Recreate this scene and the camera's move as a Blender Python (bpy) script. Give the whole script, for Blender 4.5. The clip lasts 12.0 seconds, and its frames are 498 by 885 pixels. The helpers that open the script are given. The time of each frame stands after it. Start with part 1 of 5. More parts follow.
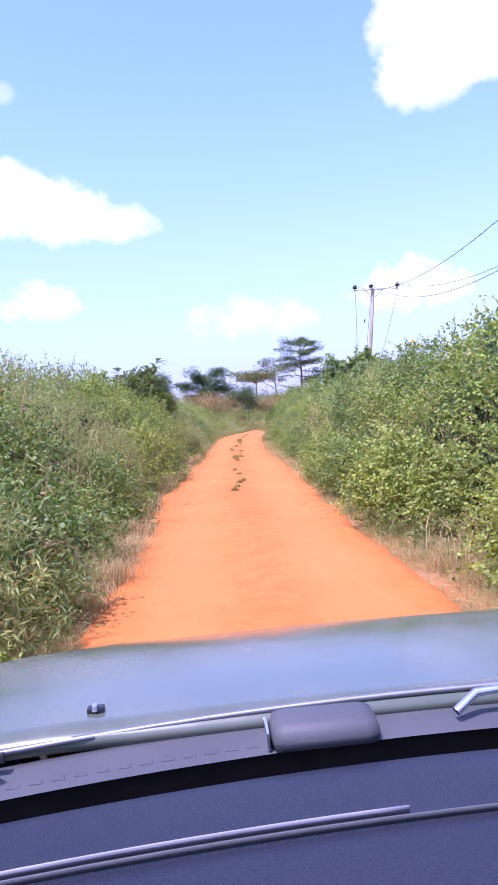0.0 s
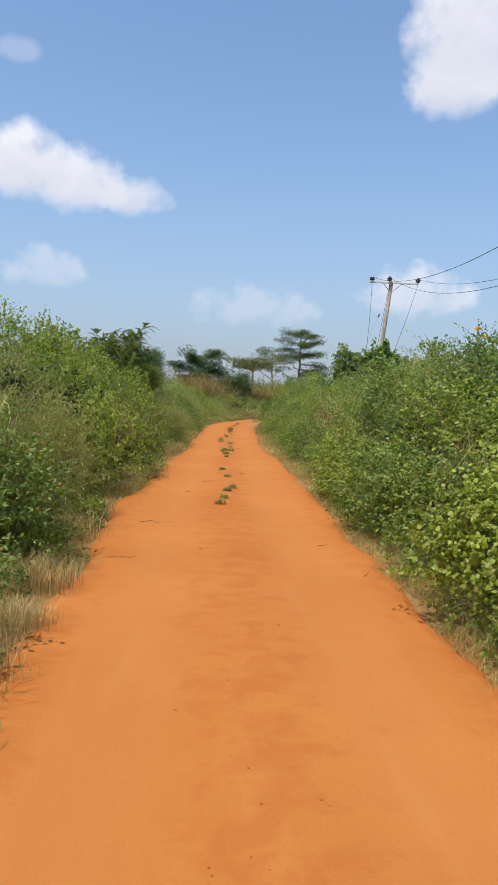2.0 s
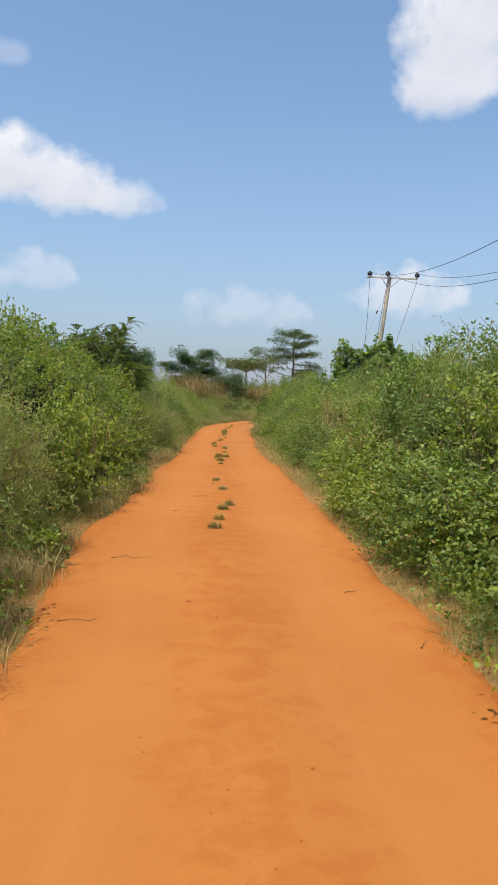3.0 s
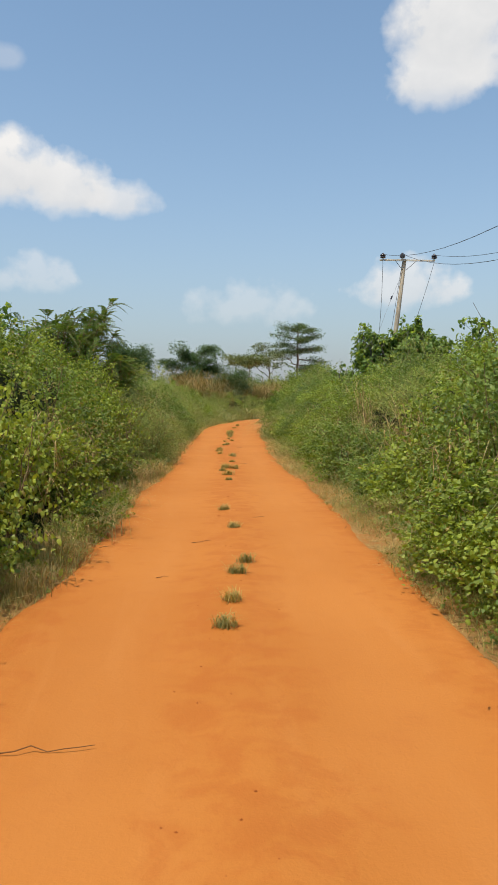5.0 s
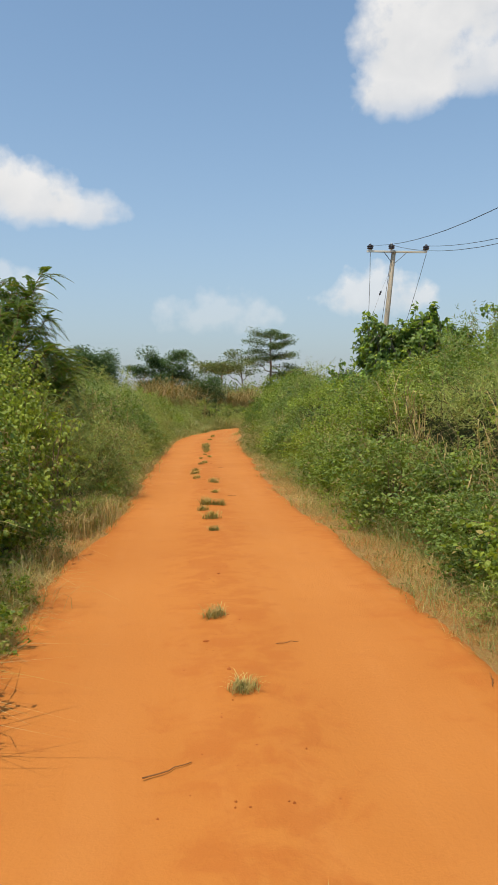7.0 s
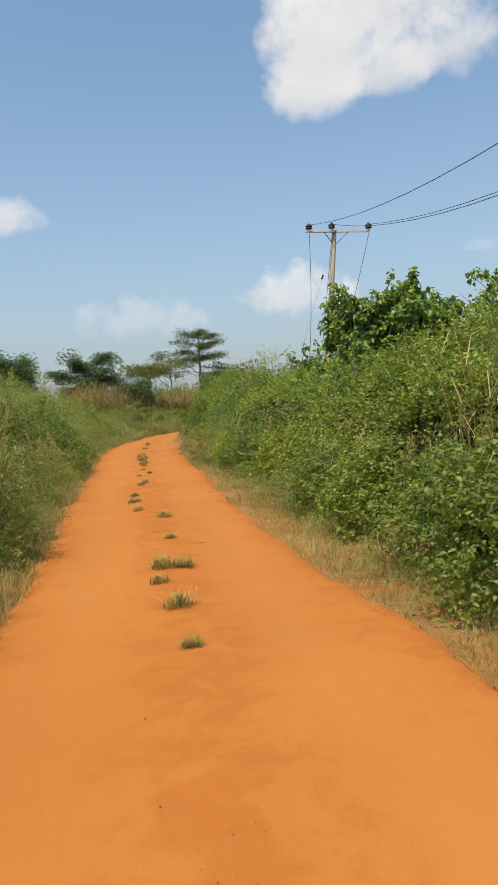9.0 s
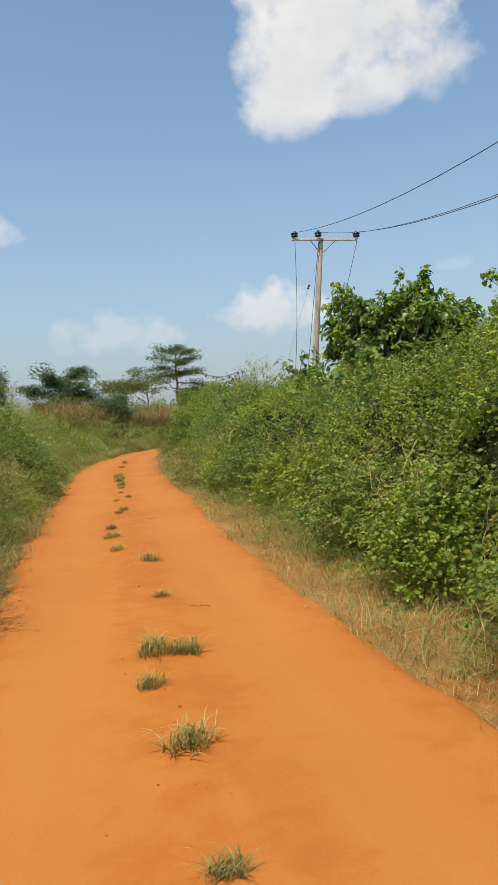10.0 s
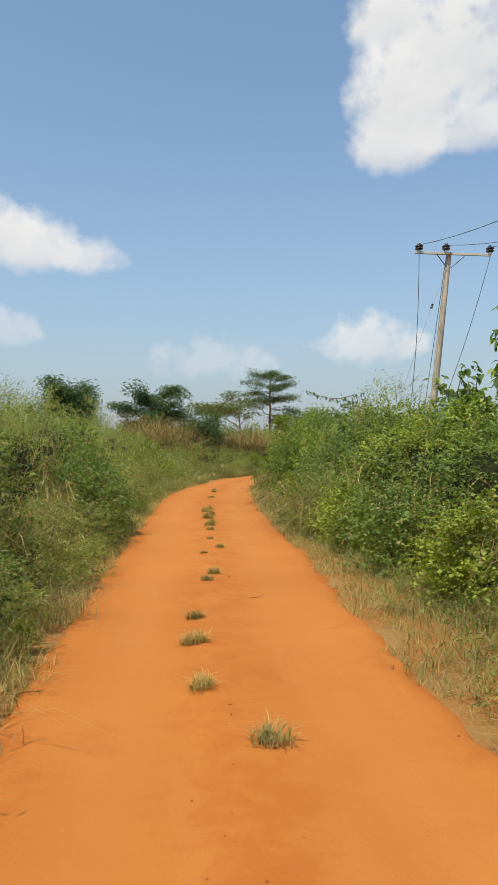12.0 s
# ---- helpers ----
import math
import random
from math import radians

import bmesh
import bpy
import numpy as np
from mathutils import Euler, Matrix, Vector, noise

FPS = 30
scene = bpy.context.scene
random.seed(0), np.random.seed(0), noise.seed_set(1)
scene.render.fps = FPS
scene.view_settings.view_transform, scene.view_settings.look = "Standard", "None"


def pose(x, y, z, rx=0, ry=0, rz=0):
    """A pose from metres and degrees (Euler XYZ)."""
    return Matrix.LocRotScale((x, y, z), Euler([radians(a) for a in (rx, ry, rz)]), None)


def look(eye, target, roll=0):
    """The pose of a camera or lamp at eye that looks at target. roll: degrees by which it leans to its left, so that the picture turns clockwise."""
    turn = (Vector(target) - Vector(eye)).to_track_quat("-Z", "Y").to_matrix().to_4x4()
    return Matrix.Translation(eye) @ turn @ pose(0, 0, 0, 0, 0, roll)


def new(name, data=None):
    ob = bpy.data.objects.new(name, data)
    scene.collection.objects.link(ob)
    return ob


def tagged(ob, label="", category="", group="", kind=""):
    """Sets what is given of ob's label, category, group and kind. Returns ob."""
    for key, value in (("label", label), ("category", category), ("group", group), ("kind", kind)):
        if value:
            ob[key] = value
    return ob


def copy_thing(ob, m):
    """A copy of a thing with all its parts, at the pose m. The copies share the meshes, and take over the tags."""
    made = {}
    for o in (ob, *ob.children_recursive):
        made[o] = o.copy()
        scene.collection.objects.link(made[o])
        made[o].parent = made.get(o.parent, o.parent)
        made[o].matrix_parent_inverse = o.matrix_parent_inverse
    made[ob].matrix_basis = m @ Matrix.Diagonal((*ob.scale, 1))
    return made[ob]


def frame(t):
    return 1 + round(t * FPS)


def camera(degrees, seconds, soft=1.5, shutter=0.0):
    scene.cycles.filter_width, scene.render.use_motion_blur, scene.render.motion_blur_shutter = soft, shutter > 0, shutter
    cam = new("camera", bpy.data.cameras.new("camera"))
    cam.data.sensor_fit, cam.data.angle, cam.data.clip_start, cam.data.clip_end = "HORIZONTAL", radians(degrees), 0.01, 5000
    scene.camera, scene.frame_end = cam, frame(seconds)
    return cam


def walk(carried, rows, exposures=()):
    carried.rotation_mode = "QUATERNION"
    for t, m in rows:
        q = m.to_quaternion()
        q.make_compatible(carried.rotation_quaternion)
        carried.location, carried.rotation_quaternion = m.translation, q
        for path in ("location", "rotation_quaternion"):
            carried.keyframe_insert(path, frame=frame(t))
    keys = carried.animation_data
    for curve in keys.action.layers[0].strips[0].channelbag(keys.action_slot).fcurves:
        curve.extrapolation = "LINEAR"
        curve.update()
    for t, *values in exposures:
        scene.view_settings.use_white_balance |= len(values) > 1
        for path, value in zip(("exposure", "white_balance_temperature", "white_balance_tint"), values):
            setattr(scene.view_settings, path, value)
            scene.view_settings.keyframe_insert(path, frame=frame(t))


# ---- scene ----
import functools

cam = camera(37.6, 12.0)
METRES, EYE, TILT, LEAN, TURN = 20.83, 1.25, 0.0, 0.0, -3.4
ROWS = [
    (0.0, 0.0, 0.0, 0.0, -0.15, -2.12, 4.17),
    (0.5, -0.0021, 0.053, -0.0019, -4.3, -5.25, -3.29),
    (1.0, -0.0042, 0.0877, -0.0012, -8.54, -1.29, -4.86),
    (1.5, -0.005, 0.1335, -0.0023, -3.33, -0.61, -3.62),
    (2.0, -0.0056, 0.1698, -0.0011, -0.79, -3.03, -2.36),
    (2.5, -0.0064, 0.2101, -0.0014, -1.3, -4.08, -1.66),
    (3.0, -0.0075, 0.2498, -0.0014, -1.32, -2.93, -1.77),
    (5.0, -0.0115, 0.4056, -0.0012, -1.05, -3.14, -0.2),
    (5.5, -0.0141, 0.455, -0.0013, -0.1, -4.13, -1.72),
    (6.0, -0.0155, 0.5018, -0.0019, 0.07, -3.79, -1.63),
    (6.5, -0.0179, 0.5476, -0.0017, -2.32, -3.31, -0.73),
    (7.0, -0.0188, 0.595, -0.0022, -3.29, -2.5, 0.59),
    (9.0, -0.0253, 0.7618, -0.0031, -8.8, -2.59, 3.71),
    (9.5, -0.0259, 0.8033, -0.0038, -10.37, -1.89, 3.59),
    (10.0, -0.0263, 0.8438, -0.0036, -10.67, -1.41, 3.69),
    (10.5, -0.0267, 0.89, -0.0045, -10.56, -1.37, 3.38),
    (11.0, -0.027, 0.9233, -0.0035, -9.38, -0.91, 3.42),
    (11.5, -0.0273, 0.9615, -0.0027, -7.4, -0.12, 2.04),
    (12.0, -0.0277, 0.999, -0.0013, -3.76, 1.04, 0.07),
]
EXPOSURES = [(0.0, 0.92, 5220, 58), (0.2, 0.66, 5450, 42), (0.5, 0.20, 6150, 25), (1.0, 0.08, 6250, 19), (2.0, 0.02, 6350, 15), (3.0, 0.02, 6450, 13), (4.8, 0.0, 7000, 11), (12.0, 0.0, 7000, 11)]
walk(cam, [(t, pose(0, 0, EYE, TILT, LEAN, TURN) @ pose(METRES * x, METRES * y, METRES * z, 90 + pitch, roll, yaw)) for t, x, y, z, yaw, pitch, roll in ROWS], EXPOSURES)

# ---- daylight: blue sky with fair-weather clouds, high sun beyond the left bank ----
SUN_AZ, SUN_EL = -136.0, 67.0
to_sun = Vector((math.sin(radians(SUN_AZ)) * math.cos(radians(SUN_EL)), math.cos(radians(SUN_AZ)) * math.cos(radians(SUN_EL)), math.sin(radians(SUN_EL))))
sun = new("sun", bpy.data.lights.new("sun", "SUN"))
sun.data.energy, sun.data.angle, sun.data.color = 3.9, radians(0.6), (1.0, 0.93, 0.82)
sun.matrix_world = look((0, 0, 60), Vector((0, 0, 60)) - to_sun)

world = bpy.data.worlds.new("sky")
scene.world = world
world.use_nodes = True
wt = world.node_tree
wt.nodes.clear()


def wnode(kind):
    return wt.nodes.new(kind)


def wmix(blend="MIX"):
    n = wnode("ShaderNodeMix")
    n.data_type, n.blend_type = "RGBA", blend
    return n.inputs[0], n.inputs[6], n.inputs[7], n.outputs[2]


def wmath(op, a, b=None, c=None, clamp=False):
    n = wnode("ShaderNodeMath")
    n.operation, n.use_clamp = op, clamp
    for i, v in enumerate((a, b, c)):
        if v is None:
            continue
        if isinstance(v, (int, float)):
            n.inputs[i].default_value = v
        else:
            wt.links.new(v, n.inputs[i])
    return n.outputs[0]


nishita = wnode("ShaderNodeTexSky")
nishita.sky_type, nishita.sun_disc = "NISHITA", False
nishita.sun_elevation, nishita.sun_rotation = radians(SUN_EL), radians(SUN_AZ)
nishita.air_density, nishita.dust_density, nishita.ozone_density = 1.0, 1.3, 1.0
tex = wnode("ShaderNodeTexCoord")
xyz = wnode("ShaderNodeSeparateXYZ")
wt.links.new(tex.outputs["Generated"], xyz.inputs[0])
azim = wmath("MULTIPLY", wmath("ARCTAN2", xyz.outputs[0], xyz.outputs[1]), 57.2958)
elev = wmath("MULTIPLY", wmath("ARCSINE", xyz.outputs[2]), 57.2958)
puff = wnode("ShaderNodeTexNoise")
puff.inputs["Scale"].default_value, puff.inputs["Detail"].default_value, puff.inputs["Roughness"].default_value = 11.0, 7.0, 0.55
wt.links.new(tex.outputs["Generated"], puff.inputs["Vector"])
wisp = wnode("ShaderNodeTexNoise")
wisp.inputs["Scale"].default_value, wisp.inputs["Detail"].default_value = 4.5, 5.0
wt.links.new(tex.outputs["Generated"], wisp.inputs["Vector"])
fine = wnode("ShaderNodeTexNoise")
fine.inputs["Scale"].default_value, fine.inputs["Detail"].default_value = 34.0, 6.0
wt.links.new(tex.outputs["Generated"], fine.inputs["Vector"])
broad_puff = wmath("SUBTRACT", puff.outputs[0], 0.5)
small_puff = wmath("SUBTRACT", fine.outputs[0], 0.5)
lump_far = wmath("ADD", wmath("MULTIPLY", broad_puff, 1.0), wmath("MULTIPLY", small_puff, 2.6))
lump_near = wmath("ADD", wmath("MULTIPLY", broad_puff, 1.9), wmath("MULTIPLY", small_puff, 1.2))
# azimuth, elevation, half width, half height, density
CLOUDS = [
    (19.8, 26.0, 5.4, 6.0, 1.0), (18.2, 30.8, 3.6, 3.0, 1.0), (25.0, 28.6, 7.0, 7.2, 1.0), (28.6, 24.6, 4.6, 4.0, 0.85), (18.8, 22.8, 4.2, 3.2, 0.95), (24.2, 23.6, 5.0, 3.0, 0.85),
    (-13.4, 15.9, 4.6, 3.5, 1.0), (-9.2, 15.3, 3.8, 3.2, 0.95), (-5.4, 14.7, 3.2, 1.9, 0.8),
    (-12.0, 9.2, 3.6, 1.8, 0.42), (4.2, 7.3, 5.8, 2.2, 0.36), (16.6, 8.5, 4.6, 2.4, 0.70), (-14.0, 23.4, 2.0, 1.2, 0.30), (30.2, 10.8, 1.6, 0.8, 0.22),
    (-40.0, 22.0, 12.0, 5.0, 0.9), (62.0, 20.0, 13.0, 6.0, 0.9), (120.0, 25.0, 16.0, 7.0, 0.9), (-150.0, 18.0, 18.0, 6.0, 0.9), (-85.0, 14.0, 11.0, 3.0, 0.8), (175.0, 40.0, 14.0, 8.0, 0.9),
]
cover = None
shade = None
for az, el, w, h, firm in CLOUDS:
    u = wmath("DIVIDE", wmath("SUBTRACT", azim, az), w)
    v = wmath("DIVIDE", wmath("SUBTRACT", elev, el), h)
    flat = wmath("MAXIMUM", v, wmath("MULTIPLY", v, -1.5))
    fall = wmath("SUBTRACT", 1.0, wmath("ADD", wmath("MULTIPLY", u, u), wmath("MULTIPLY", flat, flat)))
    lump = lump_far if el < 12 else lump_near
    body = wmath("MULTIPLY_ADD", wmath("ADD", fall, lump), 1.35, -0.02, clamp=True)
    base = wmath("MULTIPLY_ADD", v, 0.9, 1.15, clamp=True)
    dense = wmath("MULTIPLY", wmath("MULTIPLY", body, base), firm)
    under = wmath("MULTIPLY", dense, wmath("MULTIPLY_ADD", wmath("ADD", v, wmath("MULTIPLY", lump, 0.8)), -0.42, 0.34, clamp=True))
    cover = dense if cover is None else wmath("SUBTRACT", wmath("ADD", cover, dense), wmath("MULTIPLY", cover, dense))
    shade = under if shade is None else wmath("MAXIMUM", shade, under)
soft = wmath("POWER", cover, 1.15)
haze = wmath("MULTIPLY", wmath("POWER", wmath("SUBTRACT", 1.0, wmath("MULTIPLY_ADD", xyz.outputs[2], 1.0, 0.0, clamp=True)), 5.0), 0.95)
SKY = 0.173
fac, a, b, blue = wmix("MULTIPLY")
fac.default_value, b.default_value = 1.0, (SKY * 0.89, SKY * 1.05, SKY * 1.07, 1)
wt.links.new(nishita.outputs[0], a)
fac, a, b, air = wmix()
b.default_value = (0.330, 0.358, 0.450, 1)
wt.links.new(haze, fac)
wt.links.new(blue, a)
fac, a, b, cloud = wmix()
a.default_value, b.default_value = (0.86, 0.89, 0.93, 1), (0.52, 0.58, 0.66, 1)
wt.links.new(shade, fac)
fac, a, b, heaven = wmix()
wt.links.new(soft, fac)
wt.links.new(air, a)
wt.links.new(cloud, b)
back = wnode("ShaderNodeBackground")
wt.links.new(heaven, back.inputs["Color"])
wt.links.new(back.outputs[0], wnode("ShaderNodeOutputWorld").inputs["Surface"])


# ---- materials ----
class Paint:
    """A node material round one Principled shader."""

    def __init__(self, name, rough=0.7, metal=0.0, spec=0.5):
        self.mat = bpy.data.materials.new(name)
        self.mat.use_nodes = True
        self.tree = self.mat.node_tree
        self.bsdf = self.tree.nodes["Principled BSDF"]
        self.bsdf.inputs["Roughness"].default_value = rough
        self.bsdf.inputs["Metallic"].default_value = metal
        self.bsdf.inputs["Specular IOR Level"].default_value = spec
        self.pos = None

    def node(self, kind):
        return self.tree.nodes.new(kind)

    def put(self, value, socket):
        if isinstance(value, (int, float)):
            socket.default_value = value
        elif isinstance(value, tuple):
            socket.default_value = (*value, 1.0) if len(value) == 3 else value
        else:
            self.tree.links.new(value, socket)

    def place(self):
        if self.pos is None:
            self.pos = self.node("ShaderNodeNewGeometry").outputs["Position"]
        return self.pos

    def noise(self, scale, detail=4.0, rough=0.55, warp=0.0, squash=None):
        n = self.node("ShaderNodeTexNoise")
        n.inputs["Scale"].default_value, n.inputs["Detail"].default_value = scale, detail
        n.inputs["Roughness"].default_value, n.inputs["Distortion"].default_value = rough, warp
        where = self.place()
        if squash:
            m = self.node("ShaderNodeMapping")
            m.inputs["Scale"].default_value = squash
            self.put(where, m.inputs["Vector"])
            where = m.outputs[0]
        self.put(where, n.inputs["Vector"])
        return n.outputs[0]

    def ramp(self, value, lo, hi):
        n = self.node("ShaderNodeMapRange")
        n.interpolation_type = "SMOOTHSTEP"
        self.put(value, n.inputs["Value"])
        n.inputs["From Min"].default_value, n.inputs["From Max"].default_value = lo, hi
        return n.outputs[0]

    def mix(self, fac, a, b, blend="MIX"):
        n = self.node("ShaderNodeMix")
        n.data_type, n.blend_type = "RGBA", blend
        self.put(fac, n.inputs[0]), self.put(a, n.inputs[6]), self.put(b, n.inputs[7])
        return n.outputs[2]

    def math(self, op, a, b):
        n = self.node("ShaderNodeMath")
        n.operation = op
        self.put(a, n.inputs[0]), self.put(b, n.inputs[1])
        return n.outputs[0]

    def island(self):
        return self.node("ShaderNodeNewGeometry").outputs["Random Per Island"]

    def one(self):
        return self.node("ShaderNodeObjectInfo").outputs["Random"]

    def colour(self, value):
        self.put(value, self.bsdf.inputs["Base Color"])
        return self

    def bump(self, height, strength=0.4, dist=0.01):
        n = self.node("ShaderNodeBump")
        n.inputs["Strength"].default_value, n.inputs["Distance"].default_value = strength, dist
        self.put(height, n.inputs["Height"])
        self.put(n.outputs[0], self.bsdf.inputs["Normal"])
        return self

    def glow_through(self, colour, amount):
        """Light that comes through a thin leaf."""
        t, m = self.node("ShaderNodeBsdfTranslucent"), self.node("ShaderNodeMixShader")
        self.put(colour, t.inputs["Color"])
        m.inputs[0].default_value = amount
        self.put(self.bsdf.outputs[0], m.inputs[1]), self.put(t.outputs[0], m.inputs[2])
        self.put(m.outputs[0], self.tree.nodes["Material Output"].inputs["Surface"])
        return self


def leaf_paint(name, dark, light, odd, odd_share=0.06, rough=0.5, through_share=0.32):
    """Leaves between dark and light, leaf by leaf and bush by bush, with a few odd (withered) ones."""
    p = Paint(name, rough, spec=0.35)
    r = p.island()
    each = p.mix(r, dark, light)
    tone = p.mix(p.one(), (0.80, 0.86, 0.78), (1.22, 1.12, 0.95))
    c = p.mix(1.0, each, tone, "MULTIPLY")
    patch = p.ramp(p.noise(0.9, 3.0), 0.42, 0.66)
    c = p.mix(p.math("MULTIPLY", patch, 0.45), c, p.mix(r, tuple(v * 1.1 for v in light), tuple(v * 1.5 for v in light)))
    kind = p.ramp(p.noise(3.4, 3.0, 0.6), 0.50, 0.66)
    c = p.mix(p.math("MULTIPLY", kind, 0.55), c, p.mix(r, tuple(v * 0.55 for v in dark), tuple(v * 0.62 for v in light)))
    c = p.mix(p.math("LESS_THAN", p.math("FRACT", p.math("MULTIPLY", r, 37.7), 0.0), odd_share), c, odd)
    p.colour(c)
    return p.glow_through(p.mix(1.0, c, (1.6, 1.6, 0.7), "MULTIPLY"), through_share).mat


def make_materials():
    m = {}
    # laterite road
    p = Paint("laterite", 0.92, spec=0.15)
    big, mid, fine = p.noise(0.45, 4.0), p.noise(3.2, 6.0, 0.6), p.noise(60.0, 5.0, 0.7)
    track = p.noise(1.6, 5.0, 0.6, 0.4, (2.6, 0.35, 1.0))
    c = p.mix(p.ramp(big, 0.3, 0.7), (0.44, 0.146, 0.027), (0.50, 0.178, 0.036))
    c = p.mix(p.math("MULTIPLY", p.ramp(track, 0.45, 0.75), 0.4), c, (0.54, 0.208, 0.052))
    c = p.mix(p.math("MULTIPLY", p.ramp(mid, 0.56, 0.8), 0.45), c, (0.38, 0.105, 0.022))
    c = p.mix(p.math("MULTIPLY", p.ramp(fine, 0.62, 0.8), 0.35), c, (0.36, 0.10, 0.026))
    worn = p.node("ShaderNodeAttribute")
    worn.attribute_name = "wear"
    loose = p.ramp(p.math("SUBTRACT", p.noise(5.0, 6.0, 0.65, 0.5), p.math("MULTIPLY", worn.outputs["Fac"], 0.24)), 0.36, 0.60)
    c = p.mix(p.math("MULTIPLY", loose, 0.52), c, (0.40, 0.112, 0.020))
    c = p.mix(p.math("MULTIPLY", worn.outputs["Fac"], 0.22), c, (0.53, 0.218, 0.060))
    p.colour(c).bump(p.math("ADD", p.math("MULTIPLY", mid, 1.0), p.math("MULTIPLY", fine, 0.35)), 0.5, 0.02)
    m["laterite"] = p.mat
    # earth under the growth: laterite with dead leaves and straw
    p = Paint("earth", 0.95, spec=0.1)
    mid, fine = p.noise(2.0, 6.0), p.noise(45.0, 6.0, 0.75)
    c = p.mix(p.ramp(mid, 0.4, 0.62), (0.40, 0.165, 0.042), (0.36, 0.200, 0.070))
    c = p.mix(p.math("MULTIPLY", p.ramp(fine, 0.48, 0.62), 0.8), c, (0.42, 0.28, 0.115))
    p.colour(c).bump(p.math("ADD", mid, fine), 0.7, 0.03)
    m["earth"] = p.mat
    # inside of the growth: its dark colour stands for shade among the leaves
    p = Paint("thicket_shade", 0.9, spec=0.1)
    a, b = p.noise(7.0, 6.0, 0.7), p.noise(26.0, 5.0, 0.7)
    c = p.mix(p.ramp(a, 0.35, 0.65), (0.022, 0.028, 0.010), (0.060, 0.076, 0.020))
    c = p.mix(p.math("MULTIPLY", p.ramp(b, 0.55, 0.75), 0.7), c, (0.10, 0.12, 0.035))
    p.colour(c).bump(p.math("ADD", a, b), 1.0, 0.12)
    m["thicket_shade"] = p.mat
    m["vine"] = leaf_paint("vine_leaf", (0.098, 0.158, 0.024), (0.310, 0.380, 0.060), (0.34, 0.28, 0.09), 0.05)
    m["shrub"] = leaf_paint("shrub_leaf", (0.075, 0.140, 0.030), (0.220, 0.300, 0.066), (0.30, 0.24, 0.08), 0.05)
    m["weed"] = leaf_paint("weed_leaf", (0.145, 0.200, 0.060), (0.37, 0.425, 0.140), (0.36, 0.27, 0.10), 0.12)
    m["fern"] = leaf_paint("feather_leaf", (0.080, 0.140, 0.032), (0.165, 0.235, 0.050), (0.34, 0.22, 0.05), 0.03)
    m["broad"] = leaf_paint("broad_leaf", (0.060, 0.125, 0.040), (0.215, 0.315, 0.090), (0.40, 0.48, 0.08), 0.12, 0.38, 0.40)
    # far trees: leaf colours lightened, with the distance haze painted into them
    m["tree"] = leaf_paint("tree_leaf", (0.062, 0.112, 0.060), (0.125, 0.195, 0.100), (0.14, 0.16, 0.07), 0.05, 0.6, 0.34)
    m["tree_hazed"] = leaf_paint("hazed_tree_leaf", (0.095, 0.135, 0.075), (0.170, 0.215, 0.115), (0.18, 0.18, 0.10), 0.05, 0.6, 0.34)
    m["russet"] = leaf_paint("russet_grass", (0.27, 0.175, 0.075), (0.42, 0.29, 0.135), (0.20, 0.20, 0.075), 0.35, 0.8, 0.2)
    m["blade"] = leaf_paint("grass_blade", (0.16, 0.20, 0.062), (0.30, 0.33, 0.12), (0.42, 0.34, 0.15), 0.15, 0.6, 0.25)
    m["straw"] = leaf_paint("straw", (0.28, 0.205, 0.088), (0.53, 0.40, 0.20), (0.18, 0.20, 0.06), 0.16, 0.8, 0.2)
    m["verge"] = leaf_paint("verge_grass", (0.25, 0.178, 0.062), (0.50, 0.375, 0.155), (0.16, 0.19, 0.045), 0.20, 0.8, 0.22)
    m["tuft"] = leaf_paint("tuft_grass", (0.25, 0.205, 0.060), (0.50, 0.41, 0.17), (0.17, 0.19, 0.05), 0.14, 0.8, 0.25)
    m["petal"] = leaf_paint("petal", (0.75, 0.45, 0.01), (0.85, 0.58, 0.03), (0.8, 0.5, 0.02), 0.0, 0.6, 0.3)
    # stems, bark, pole
    p = Paint("stem", 0.85, spec=0.2)
    c = p.mix(p.noise(9.0, 4.0), (0.11, 0.080, 0.038), (0.27, 0.20, 0.10))
    p.colour(c).bump(p.noise(60.0, 3.0), 0.4, 0.004)
    m["stem"] = p.mat
    p = Paint("twig", 0.9, spec=0.1)
    m["twig"] = p.colour(p.mix(p.noise(30.0), (0.12, 0.055, 0.022), (0.26, 0.13, 0.055))).mat
    p = Paint("bark", 0.9, spec=0.2)
    c = p.mix(p.ramp(p.noise(3.0, 6.0, 0.7, 0.3, (1, 1, 0.25)), 0.35, 0.65), (0.10, 0.085, 0.065), (0.27, 0.24, 0.20))
    p.colour(c).bump(p.noise(14.0, 5.0, 0.7, 0.0, (1, 1, 0.2)), 0.8, 0.03)
    m["bark"] = p.mat
    p = Paint("pole_wood", 0.85, spec=0.2)
    g = p.noise(26.0, 5.0, 0.65, 0.2, (1, 1, 0.04))
    c = p.mix(p.ramp(g, 0.35, 0.68), (0.32, 0.27, 0.20), (0.60, 0.52, 0.40))
    p.colour(c).bump(g, 0.6, 0.008)
    m["pole_wood"] = p.mat
    p = Paint("arm_wood", 0.8, spec=0.2)
    g = p.noise(30.0, 5.0, 0.65, 0.2, (0.05, 1, 1))
    c = p.mix(p.ramp(g, 0.35, 0.68), (0.55, 0.50, 0.40), (0.74, 0.69, 0.58))
    p.colour(c).bump(g, 0.5, 0.005)
    m["arm_wood"] = p.mat
    p = Paint("glazed_brown", 0.18, spec=0.6)
    m["glazed"] = p.colour(p.mix(p.noise(20.0), (0.018, 0.016, 0.022), (0.045, 0.038, 0.045))).mat
